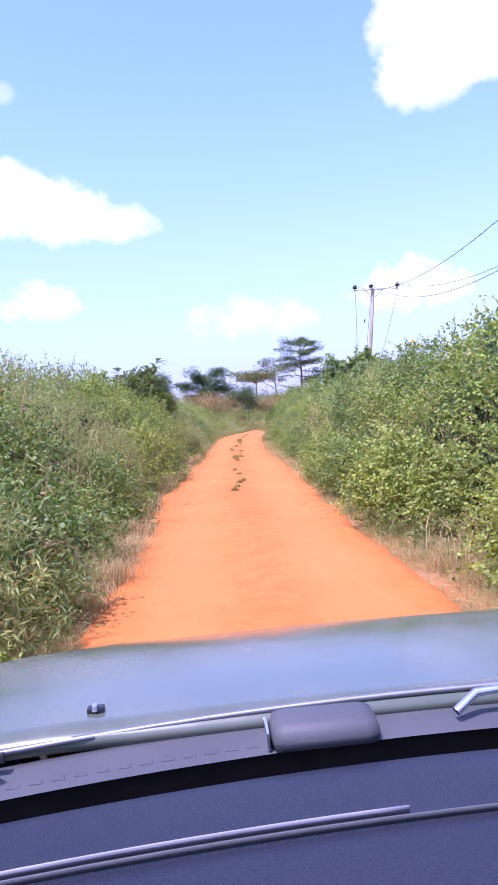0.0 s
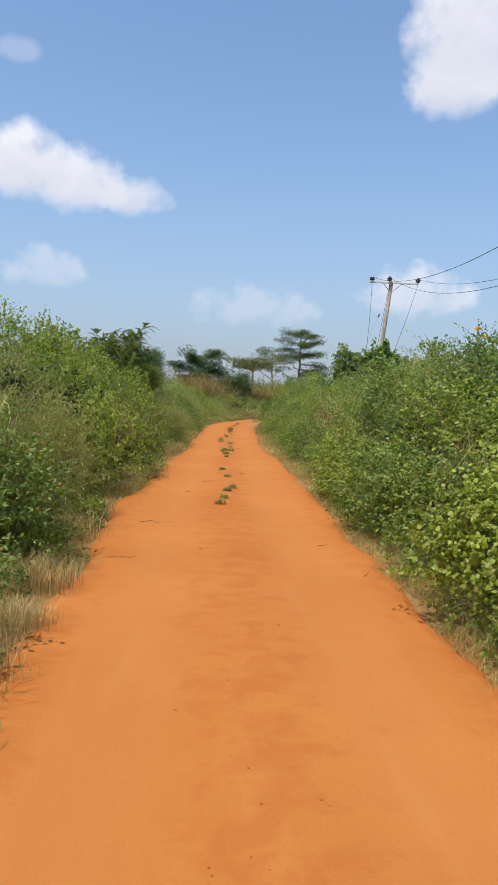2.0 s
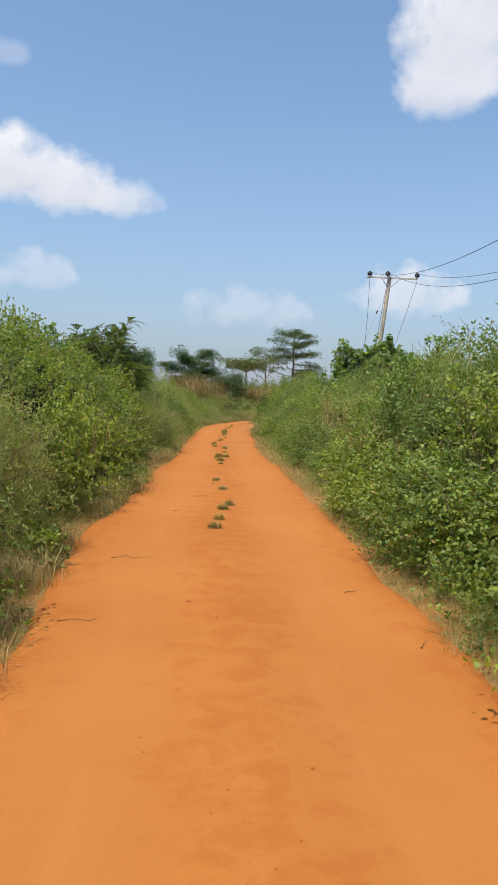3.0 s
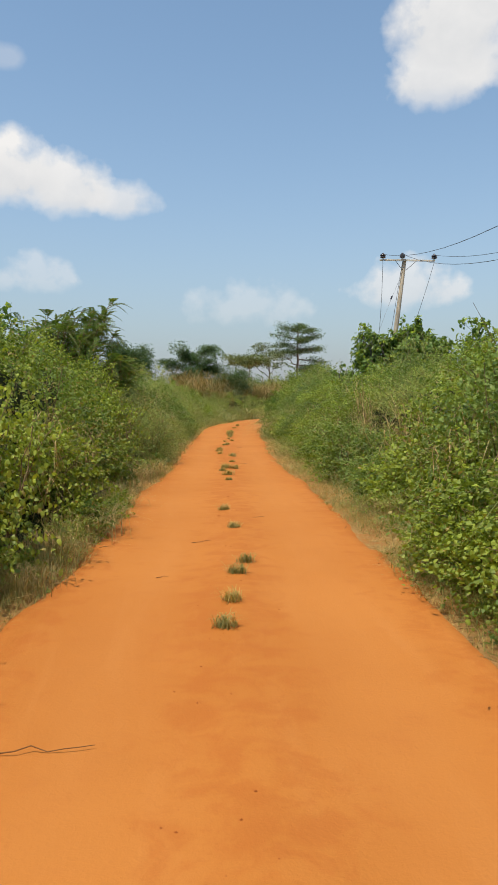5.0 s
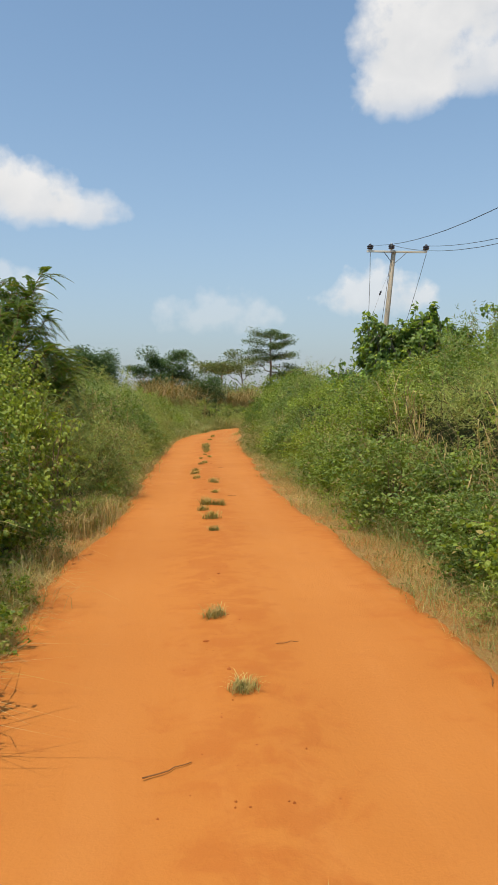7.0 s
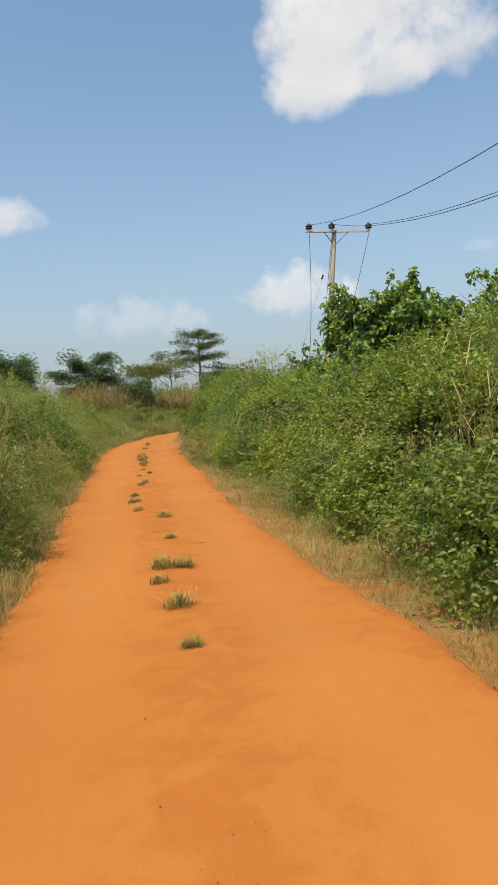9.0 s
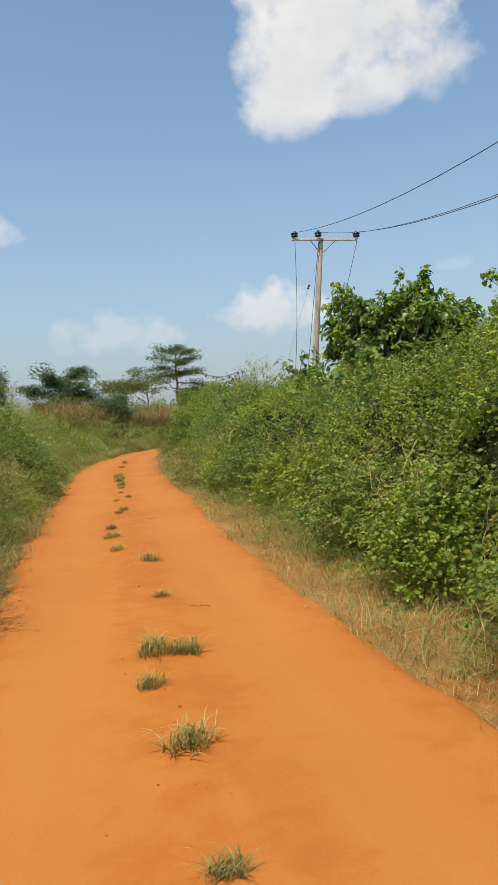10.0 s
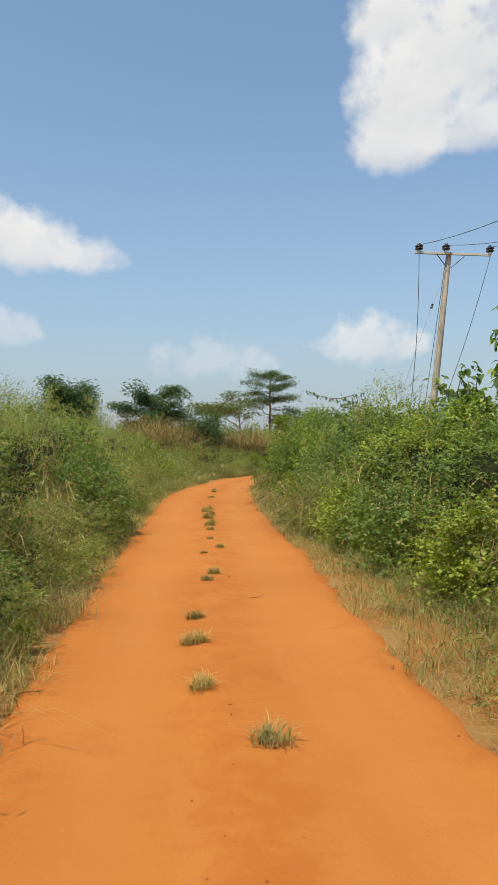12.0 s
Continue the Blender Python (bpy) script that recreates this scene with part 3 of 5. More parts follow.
BUSHES = {
    "low": dict(h=1.0, r=0.50, low=0.03),
    "mid": dict(h=1.7, r=0.72, low=0.12),
    "tall": dict(h=2.4, r=0.85, low=0.42),
    "back": dict(h=2.4, r=0.95, low=0.62),
}
LEAF = {"vine": (0.038, 0.84), "shrub": (0.043, 0.56), "weed": (0.058, 0.18), "russet": (0.11, 0.16)}
SAY = {"vine": "green bush overgrown with heart-leaved creeper beside the track", "shrub": "dense dark green leafy bush beside the track", "weed": "grey-green weedy bush with narrow leaves beside the track"}


MANY = {"low": 640, "mid": 820, "tall": 600, "back": 300}
FAR = {}


@functools.lru_cache(maxsize=None)
def far_leaves(kind, size, seed, coarse):
    spec, (leaf, slim) = BUSHES[size], LEAF[kind]
    rng = np.random.default_rng(500 + seed)
    b, d, f, l, w, _, _ = twig_leaves(rng, int(MANY[size] * coarse[0]), 11, spec["h"], spec["r"], spec["low"], leaf * coarse[1], slim, seed + 3)
    return leaves(b, d, f, l, w)


def plant(kind, size, seed, x, y, scale, turn, squash=1.0):
    """A bush of its own beside the track."""
    spec, (leaf, slim) = BUSHES[size], LEAF[kind]
    m = pose(x, y, lie(y), 0, 0, turn) @ Matrix.Diagonal((scale * squash, scale * squash, scale, 1))
    place((kind, size, seed), m, lambda: make_bush(kind, spec["h"], spec["r"], MANY[size], 11, leaf, slim, spec["low"], seed + 10 * len(kind) + 100 * (size == "mid") + 200 * (size == "tall")),
          label=SAY[kind], category="bush", group="bushes along the track")


def plant_far(kind, size, seed, x, y, scale, turn, squash=1.0, coarse=(0.26, 2.3)):
    """A bush that melts into the mass behind or far off."""
    v, f = far_leaves(kind, size, seed, coarse)
    m = np.array(pose(x, y, lie(y), 0, 0, turn) @ Matrix.Diagonal((scale * squash, scale * squash, scale, 1)))
    FAR.setdefault(kind, []).append((v @ m[:3, :3].T + m[:3, 3], f))


def plant_rise():
    """Taller growth beside the broad-leaved shrub."""
    rng = random.Random(31)
    for k in range(9):
        plant_far(("vine", "shrub", "vine")[k % 3], "tall", k % 3, 7.7 + 0.28 * k, rng.uniform(28.0, 30.2), rng.uniform(1.08, 1.2), rng.uniform(180, 260), 1.0, (0.5, 1.3))


def join_far():
    say = {"vine": "yellow-green leafy bushes merging behind the roadside", "shrub": "dark green bushes merging behind the roadside", "weed": "grey-green weedy growth merging along the bend", "russet": "russet dried growth beyond the bend"}
    for kind, bits in FAR.items():
        at, vs, fs = 0, [], []
        for v, f in bits:
            vs.append(v), fs.append(f + at)
            at += len(v)
        tagged(raw("distant_bushes", np.concatenate(vs), np.concatenate(fs), MAT[kind]), say[kind], "bushes", kind="stuff")


def plant_banks():
    rng = random.Random(11)
    for side in (-1, 1):
        for size, off, step in (("low", 0.42, 0.74), ("mid", 1.0, 0.88), ("mid", 1.5, 1.0), ("tall", 1.85, 1.0), ("back", 3.0, 1.35), ("back", 4.6, 2.4)):
            y = 1.6 + 0.3 * rng.random()
            while y < 68:
                e, g, h = edge(side, y), verge(side, y), top(side, y)
                k = noise.noise((y * 0.33, side * 8.0, off * 0.9)) + rng.uniform(-0.25, 0.25)
                if y > 44 and side < 0:
                    kind = "weed" if k < 0.25 else "vine"
                elif side > 0:
                    kind = "vine" if k > -0.05 else ("weed" if k < -0.34 else "shrub")
                elif 13.0 < y < 20.5 and off < 2:
                    kind = "vine" if k > -0.30 else "shrub"
                else:
                    kind = "weed" if k > (-0.12 if y < 17 or y > 22 else 0.12) else ("vine" if k > -0.22 else "shrub")
                if kind == "weed" and side > 0 and y < 13 and off > 1.2:
                    kind = "shrub"
                full = BUSHES[size]["h"]
                swell = 1 + (0.5 if side > 0 and y < 13 else 1.0) * (0.62 if size in ("low", "mid") else 0.34) * noise.noise((y * 0.55, side * 3.0 + off, 14.0))
                want = {"low": 0.40, "mid": 0.72 if off < 1.2 else 0.86, "tall": 0.98, "back": 0.98}[size] * h * swell * rng.uniform(0.88, 1.10)
                if off > 2:
                    want = max(want, 0.95 * h) * (1.03 if off < 4 else 1.06) * (1.16 if side > 0 and y < 15 else 1.0)
                x = e + side * (g + off * (1.15 if side < 0 else 1.0) + rng.uniform(-0.20, 0.24))
                args = (kind, size, rng.randrange(3), x, y, want / full, (-35 if side < 0 else 215) + rng.uniform(-45, 45), min(1.25, full / want * 0.97))
                if (size == "low" and rng.random() < (0.28 if side > 0 and y > 21 else 0.14)) or (off > 4 and (15 if side > 0 else 0) < y < 34) or (off == 1.5 and (side < 0 or y > 15)):
                    pass
                elif y > 34 or off > 2.5:
                    plant_far(*args, coarse=(0.22, 2.2) if y > 47 else ((0.42, 1.5) if y > 16 else (0.7, 1.25)))
                else:
                    plant(*args)
                y += step * rng.uniform(0.85, 1.2) * (1.2 if y > 34 else 1.0)
            if size != "low":
                continue
            # the same growth goes on behind and away from the track
            for y in np.arange(-29, 1.2, 1.15):
                for size2, off2, part2 in (("low", 0.5, 0.42), ("mid", 1.2, 0.75), ("back", 2.4, 1.0)):
                    x = edge(side, y) + side * (verge(side, y) + off2 + rng.uniform(-0.2, 0.3))
                    plant_far(rng.choice(("weed", "vine", "shrub")), size2, rng.randrange(3), x, y + rng.uniform(-0.4, 0.4), top(side, y) * part2 / BUSHES[size2]["h"], (-35 if side < 0 else 215) + rng.uniform(-45, 45), 1.2, (0.10, 3.4))
            for _ in range(150):
                y, off2 = rng.uniform(-29, 74), rng.uniform(5.0, 19.5)
                plant_far(rng.choice(("weed", "vine", "shrub")), "back", rng.randrange(3), edge(side, y) + side * off2, y, rng.uniform(0.62, 0.82) * max(0.45, 1.0 - max(0.0, off2 - 5) * 0.06), rng.uniform(0, 360), 2.0, (0.08, 3.8))
            # small weeds creeping into the verge
            for _ in range(110):
                y = 3 + 40 * rng.random() ** 1.2
                x = edge(side, y) + side * (verge(side, y) * (0.25 + 0.9 * rng.random() ** 0.7) + 0.08)
                plant_far(rng.choice(("weed", "vine", "weed", "shrub")), "low", rng.randrange(3), x, y, rng.uniform(0.14, 0.34), rng.uniform(0, 360), 1.2, (0.09, 2.2))


# ---- grasses ----
def make_grass_clump(name, mat, n, h, spread, width, lean, seed, bend=0.4):
    rng = np.random.default_rng(seed)
    base = np.stack([rng.normal(0, spread, n), rng.normal(0, spread, n), np.full(n, -0.02)], 1)
    v, f = blades(rng, base, h * rng.uniform(0.5, 1.0, n), lean * rng.random(n), width * rng.uniform(0.6, 1.2, n), bend)
    return raw(name, v, f, MAT[mat])


def plant_grasses():
    rng = random.Random(5)
    for side in (-1, 1):
        y = 2.5
        while y < 44:
            e, g, h = edge(side, y), verge(side, y), top(side, y)
            off = rng.uniform(0.55, 2.0)
            x = e + side * (g + off)
            s = h * (0.32 + 0.36 * off) / 2.0 * rng.uniform(0.85, 1.1)
            m = pose(x, y, lie(y), 0, 0, rng.uniform(0, 360)) @ Matrix.Scale(s, 4)
            if rng.random() < (0.6 if 22 < y < 31 else 0.45):
                place(("straw", rng.randrange(2)), m, lambda: make_grass_clump("dry_grass_clump", "straw", 46, 2.0, 0.20, 0.008, 0.36, 71, 0.8),
                      label="tall dry straw-coloured grass bent over among bushes", category="grass clump", group="dry grass clumps")
            else:
                place(("tallgrass", rng.randrange(2)), m, lambda: make_grass_clump("tall_grass_clump", "blade", 60, 2.05, 0.20, 0.014, 0.34, 72, 0.7),
                      label="tall green grass clump growing among the bushes", category="grass clump", group="tall grass clumps")
            y += rng.uniform(0.20, 0.46)
    # grassy slope where the track bends away
    for _ in range(260):
        y = rng.uniform(42, 74)
        off = 4.5 * rng.random() ** 1.4
        x = edge(-1, y) - 0.1 - off
        m = pose(x, y, lie(y), 0, 0, rng.uniform(0, 360)) @ Matrix.Scale(min(1.5, 0.30 + 0.38 * off) * rng.uniform(0.8, 1.2), 4)
        place(("slope_grass", rng.randrange(3)), m, lambda: make_grass_clump("grass_clump", rng.choice(("blade", "verge")), 84, 1.2, 0.34, 0.018, 0.7, 73 + rng.randrange(9), 0.8),
              label="waist-high yellow-green grass on the slope by the bend", category="grass clump", group="grass on the slope")
    # pale tangle where the right bank meets the bend
    for k in range(22):
        y = rng.uniform(29, 40)
        x = edge(1, y) + verge(1, y) + rng.uniform(0.15, 0.65)
        place(("bend_straw", k % 3), pose(x, y, lie(y), 0, 0, rng.uniform(0, 360)) @ Matrix.Scale(rng.uniform(0.45, 0.8), 4), lambda: make_grass_clump("dry_grass_clump", "straw", 120, 1.5, 0.22, 0.010, 0.9, 650 + k, 1.5),
              label="pale dry grass drooping over the foot of the bushes", category="grass clump", group="dry grass clumps")
    for _ in range(18):
        y = rng.uniform(46, 72)
        plant_far("weed", "low", rng.randrange(3), edge(-1, y) - rng.uniform(0.5, 4.5), y, rng.uniform(0.6, 1.0), rng.uniform(0, 360), 1.3)


def build_verges():
    """A mat of short grass along both sides of the track: straw at the edge, greener towards the bushes."""
    for side, count, label in ((-1, 50000, "dry grass fringing the track below the bushes"), (1, 84000, "trodden dry grass strip along the track")):
        rng = np.random.default_rng(40 + side)
        y = 2.5 + 50 * rng.random(count) ** 1.45
        wide = verge(side, y) + 0.34
        o = rng.random(count) * wide
        thick = np.array([noise.noise((b * 1.4, a * 2.6, 50.0)) + 0.5 * noise.noise((b * 5.0, a * 6.0, 51.0)) for a, b in zip(o, y)])
        keep = thick > -0.45 + 0.60 * np.exp(-((o / 0.10) ** 2)) - 0.45 * (o / wide)
        y, o, wide, thick = y[keep], o[keep], wide[keep], thick[keep]
        n = len(y)
        x = edge(side, y) + side * (o - 0.09)
        h = (0.022 + 0.080 * rng.random(n) ** 2) * (0.7 + 1.1 * o / wide) * (1 + 0.9 * np.maximum(thick, 0)) * (1.6 if side < 0 else 1.1)
        base = np.stack([x, y, lie(y) - 0.012], 1)
        wid = 0.0024 * (1 + np.maximum(y - 10, 0) / 22) * rng.uniform(0.6, 1.3, n)
        lean = 0.4 + 1.6 * rng.random(n)
        green = rng.random(n) < np.clip(1.15 * (o / wide) - 0.22 + 0.6 * thick, 0.04, 0.8)
        for pick, mat, what in ((~green, "verge", label), (green, "blade", "low green grass at the foot of the bushes")):
            v, f = short_blades(rng, base[pick], h[pick] * (1.25 if mat == "blade" else 1.0), lean[pick], wid[pick])
            tagged(raw("verge_grass", v, f, MAT[mat]), what, "grass", kind="stuff")
    for k, (x, y, s) in enumerate(((-0.52, 19.8, 1.1), (-0.62, 19.4, 1.2), (-0.45, 20.3, 1.0), (-0.70, 20.1, 1.2), (-0.40, 20.9, 0.8), (-0.86, 13.3, 0.8), (-1.02, 10.2, 0.8), (-0.95, 11.6, 0.7), (-0.92, 5.3, 0.7), (-0.86, 6.1, 0.8), (-0.92, 6.8, 0.9), (-0.84, 7.6, 0.7), (-0.90, 8.4, 0.9), (-0.98, 9.1, 0.8))):
        place(("pale_tuft", k % 2), pose(x, y, lie(y), 0, 0, 71 * k) @ Matrix.Scale(s, 4), lambda: make_grass_clump("dry_grass_tuft", "straw", 420, 0.36, 0.13, 0.0042, 0.45, 340 + k, 0.55),
              label="pale dry fine-bladed grass tuft at the edge of the track", category="grass clump", group="dry tufts along the verges")
    # dry tangles at the foot of the bushes
    rng = random.Random(77)
    for k in range(64):
        side = 1 if rng.random() < 0.55 else -1
        y = 5 + 31 * rng.random()
        x = edge(side, y) + side * (verge(side, y) * rng.uniform(0.55, 1.1) + rng.uniform(0.05, 0.35))
        m = pose(x, y, lie(y), 0, 0, rng.uniform(0, 360)) @ Matrix.Scale(rng.uniform(0.6, 1.25), 4)
        place(("tangle", k % 3), m, lambda: make_grass_clump("dry_grass_tuft", "straw", 110, 0.42, 0.13, 0.005, 0.9, 300 + k, 0.9),
              label="pale dry grass tuft at the foot of the bushes", category="grass clump", group="dry tufts along the verges")


def build_straw_litter():
    """Fallen stalks lying on the verges."""
    rng = np.random.default_rng(9)
    lines = []
    for _ in range(2600):
        side = 1 if rng.random() < 0.6 else -1
        y = 3 + 40 * rng.random() ** 1.2
        o = rng.uniform(0.0, verge(side, y) + 0.25)
        p = np.array([edge(side, y) + side * o, y, lie(y) + 0.010 + 0.018 * rng.random()])
        a, l = rng.uniform(0, 2 * np.pi), rng.uniform(0.04, 0.16)
        lines.append(rough_line(rng, p, p + [l * math.cos(a), l * math.sin(a), rng.uniform(-0.01, 0.03)], 0.0022, 0.0014, 2, 0.08))
    v, f = tubes(lines, 3)
    tagged(raw("straw_litter", v, f, MAT["straw"]), "fallen straw and dead stalks lying on the verges", "straw litter", kind="stuff")


# along the track's ridge: place, size
TUFTS = [(0.44, 12.4, 0.8), (0.50, 12.9, 0.5), (0.58, 13.6, 0.85), (0.67, 13.95, 1.0), (0.66, 15.4, 0.7), (0.61, 16.5, 0.75), (0.81, 19.35, 0.6), (0.84, 20.1, 1.0), (0.78, 20.75, 0.7), (0.84, 21.2, 1.1),
         (0.99, 21.15, 0.9), (1.03, 22.35, 0.6), (1.10, 23.65, 0.9), (0.87, 24.35, 0.8), (0.88, 25.2, 0.9), (0.92, 25.85, 0.7), (1.10, 27.35, 0.6), (1.19, 27.75, 0.8), (1.19, 29.2, 0.5), (1.42, 29.75, 0.7),
         (1.36, 30.6, 0.5), (1.45, 31.9, 0.8), (1.50, 32.6, 1.0), (1.58, 33.2, 1.0), (1.56, 34.0, 1.2), (1.66, 34.8, 1.1), (1.64, 35.5, 1.2), (1.75, 36.2, 1.1), (2.10, 40.9, 0.8), (2.2, 41.2, 0.7), (2.45, 44.0, 1.0), (2.56, 45.3, 1.0)]


def make_tuft(seed):
    """A trodden tuft: stubby blades splayed out of a low patch, some of them lying flat."""
    rng = np.random.default_rng(seed)
    n = 170
    base = np.stack([np.clip(rng.normal(0, 0.036, n), -0.062, 0.062), np.clip(rng.normal(0, 0.028, n), -0.045, 0.045), np.full(n, -0.006)], 1)
    flat = rng.random(n) < 0.3
    v, f = blades(rng, base, np.where(flat, 0.05, 0.092) * rng.uniform(0.45, 1.1, n), np.where(flat, 1.5, 0.9) * rng.random(n), 0.0042 * rng.uniform(0.6, 1.3, n), 0.5)
    return raw("grass_tuft", v, f, MAT["tuft"])


def plant_tufts():
    for i, (x, y, s) in enumerate(TUFTS):
        m = pose(x, y, road_height(x, y) - 0.002, 0, 0, -20 + 47 * (i % 2) + 9 * (i % 5)) @ Matrix.Diagonal((1.35 * s, 1.3 * s, 1.15 * s, 1))
        place(("tuft", i % 4), m, lambda: make_tuft(80 + i), label="low half-dry grass tuft on the ridge between wheel lanes", category="grass tuft", group="grass tufts along the track")


def make_clod(seed):
    rng = random.Random(seed)
    bm = bmesh.new()
    bmesh.ops.create_icosphere(bm, subdivisions=1, radius=1.0)
    for v in bm.verts:
        v.co *= rng.uniform(0.6, 1.15)
        v.co.z *= 0.6
    return part("clod", bm, MAT["clod"], None)


def scatter_clods():
    rng = random.Random(21)
    spots = []
    for _ in range(44):
        y = rng.uniform(4, 38)
        l, r = edge(-1, y), edge(1, y)
        w = rng.gauss(0.47, 0.07) if rng.random() < 0.6 else rng.choice((rng.uniform(-0.02, 0.06), rng.uniform(0.94, 1.02)))
        spots.append((l + (r - l) * w, y, 0.005 + 0.012 * rng.random() ** 2))
    for i, (x, y, s) in enumerate(spots):
        m = pose(x, y, road_height(x, y) + s * 0.1, 0, 0, rng.uniform(0, 360)) @ Matrix.Scale(s, 4)
        if ("clod", i % 4) not in PROTO:
            ob = make_clod(i)
            ob.data.transform(Matrix.Scale(0.02, 4))
            ob.matrix_basis = m.normalized()
            PROTO["clod", i % 4] = tagged(ob, "small hard clod of red earth on the track", "clod", "clods on the track")
        else:
            copy_thing(PROTO["clod", i % 4], pose(x, y, m.translation.z, 0, 0, rng.uniform(0, 360)) @ Matrix.Scale(s / 0.02, 4))


def build_gravel():
    """Crumbs of hard red earth along the ridge and the edges of the track."""
    rng = np.random.default_rng(61)
    n = 2000
    y = 3 + 36 * rng.random(n) ** 1.2
    w = np.where(rng.random(n) < 0.7, rng.normal(0.47, 0.06, n), np.where(rng.random(n) < 0.5, rng.uniform(-0.02, 0.07, n), rng.uniform(0.93, 1.02, n)))
    keep = np.array([noise.noise((b * 1.3, a * 3.0, 2.0)) for a, b in zip(w, y)]) > -0.05
    y, w = y[keep], w[keep]
    x = edge(-1, y) + (edge(1, y) - edge(-1, y)) * w
    s = 0.002 + 0.0045 * rng.random(len(y)) ** 3
    unit_v = np.array([[1, 0, 0], [0, 1, 0], [-1, 0, 0], [0, -1, 0], [0, 0, 0.8], [0, 0, -0.6]])
    unit_f = np.array([[0, 1, 4], [1, 2, 4], [2, 3, 4], [3, 0, 4], [1, 0, 5], [2, 1, 5], [3, 2, 5], [0, 3, 5]])
    z = np.array([road_height(a, b) for a, b in zip(x, y)]) + s * 0.3
    v = unit_v[None] * s[:, None, None] * rng.uniform(0.6, 1.3, (len(y), 6, 3)) + np.stack([x, y, z], 1)[:, None]
    f = unit_f[None] + (np.arange(len(y)) * 6)[:, None, None]
    tagged(raw("gravel", v.reshape(-1, 3), f.reshape(-1, 3), MAT["clod"]), "crumbs of hard red earth along the track's ridge", "gravel", kind="stuff")


def scatter_twigs():
    rng = np.random.default_rng(33)
    for x, y, a, l in ((-0.26, 11.07, 5, 0.45), (1.45, 9.0, 60, 0.16), (1.30, 10.1, 20, 0.14), (-0.45, 9.4, 10, 0.3), (0.95, 16.0, 3, 0.16), (0.34, 14.8, 25, 0.24), (0.05, 13.6, 15, 0.12), (-0.45, 14.6, 8, 0.18), (1.75, 15.4, 70, 0.18), (1.22, 22.0, 150, 0.18), (1.45, 26.6, 20, 0.16), (0.05, 24.4, 12, 0.2)):
        z = road_height(x, y) + 0.008
        c, s = math.cos(radians(a)) * l / 2, math.sin(radians(a)) * l / 2
        l *= 0.75
        c, s = 0.75 * c, 0.75 * s
        v, f = tubes([rough_line(rng, (x - c, y - s, z), (x + c, y + s, z + 0.006), 0.0028, 0.0016, 6, 0.05)], 5)
        tagged(raw("twig", v, f, MAT["twig"]), "thin dry brown twig lying on the track", "twig", "twigs on the track")


def hang_dry_vines():
    """Withered creepers hanging down the face of the bushes."""
    rng = np.random.default_rng(55)
    spots = [(2.98, 23.2, 1.0, 0.05), (3.1, 24.6, 1.0, 0.08), (2.75, 21.0, 0.9, 0.08)]
    for y in np.arange(6.5, 36, 0.62):
        side = 1 if rng.random() < 0.62 else -1
        o = rng.uniform(0.15, 0.55)
        spots.append((edge(side, y) + side * (verge(side, y) + o), y, top(side, y) * rng.uniform(0.3, 0.38 + 0.4 * o), rng.uniform(0.10, 0.18)))
    for x, y, h, w in spots:
        lines = []
        for _ in range(6):
            a = np.array([x + rng.normal(0, w * 0.4), y + rng.normal(0, w * 0.4), h * rng.uniform(0.8, 1.05)])
            b = np.array([x + rng.normal(0, w) - 0.10 * np.sign(x), y + rng.normal(0, w * 0.9), h * rng.uniform(0.0, 0.55) + 0.03])
            lines.append(rough_line(rng, a, b, 0.0036, 0.0018, 8, 0.07))
        lines.append(rough_line(rng, (x, y, 0), (x + 0.1 * np.sign(x), y, h), 0.004, 0.003, 7, 0.10))
        tagged(raw("dry_vine", *tubes(lines, 4), MAT["straw"]), "withered tan creeper hanging over the bushes", "dry vine", "withered creepers")


def stand_dead_stalks():
    """Dead grass stalks with bleached strap leaves, leaning out of the bushes."""
    rng = np.random.default_rng(63)
    spots = [(1, 17.5, 1.05), (1, 18.1, 0.8), (1, 16.6, 0.9), (1, 19.6, 1.15), (1, 15.2, 0.6), (1, 12.6, 0.7), (1, 10.9, 0.55), (1, 20.8, 1.3), (1, 14.1, 1.0), (1, 22.4, 0.8)]
    spots += [(1, y, rng.uniform(0.5, 1.5)) for y in np.arange(9.0, 33, 2.7)] + [(-1, y, rng.uniform(0.45, 1.5)) for y in np.arange(7.2, 33, 1.9)]
    for side, y, h in spots:
        y += rng.uniform(-0.3, 0.3)
        face = edge(side, y) + side * (verge(side, y) + 0.12 + 0.42 * h)
        foot = np.array([face + side * 0.12, y, -0.03])
        lines, roots = [], []
        for _ in range(9):
            tip = np.array([face + rng.normal(-side * 0.05, 0.12), y + rng.normal(0, 0.28), h * rng.uniform(0.75, 1.2)])
            lines.append(rough_line(rng, foot + rng.normal(0, 0.05, 3) * [1, 1, 0], tip, 0.0045, 0.0025, 6, 0.07))
            roots += [tip + (foot - tip) * q for q in (0.0, 0.10, 0.22, 0.36, 0.52)]
        stalk = tagged(raw("dead_stalks", *tubes(lines[:1], 4), MAT["straw"]), "dead tan grass stalks leaning out of the bushes", "dead stalks", "dead stalks in the bushes")
        for line in lines[1:]:
            raw("stalk", *tubes([line], 4), MAT["straw"], stalk)
        n = len(roots)
        v, f = blades(rng, np.array(roots), rng.uniform(0.18, 0.42, n), rng.uniform(0.3, 1.3, n), rng.uniform(0.004, 0.010, n), 1.7)
        raw("strap_leaves", v, f, MAT["straw"], stalk)


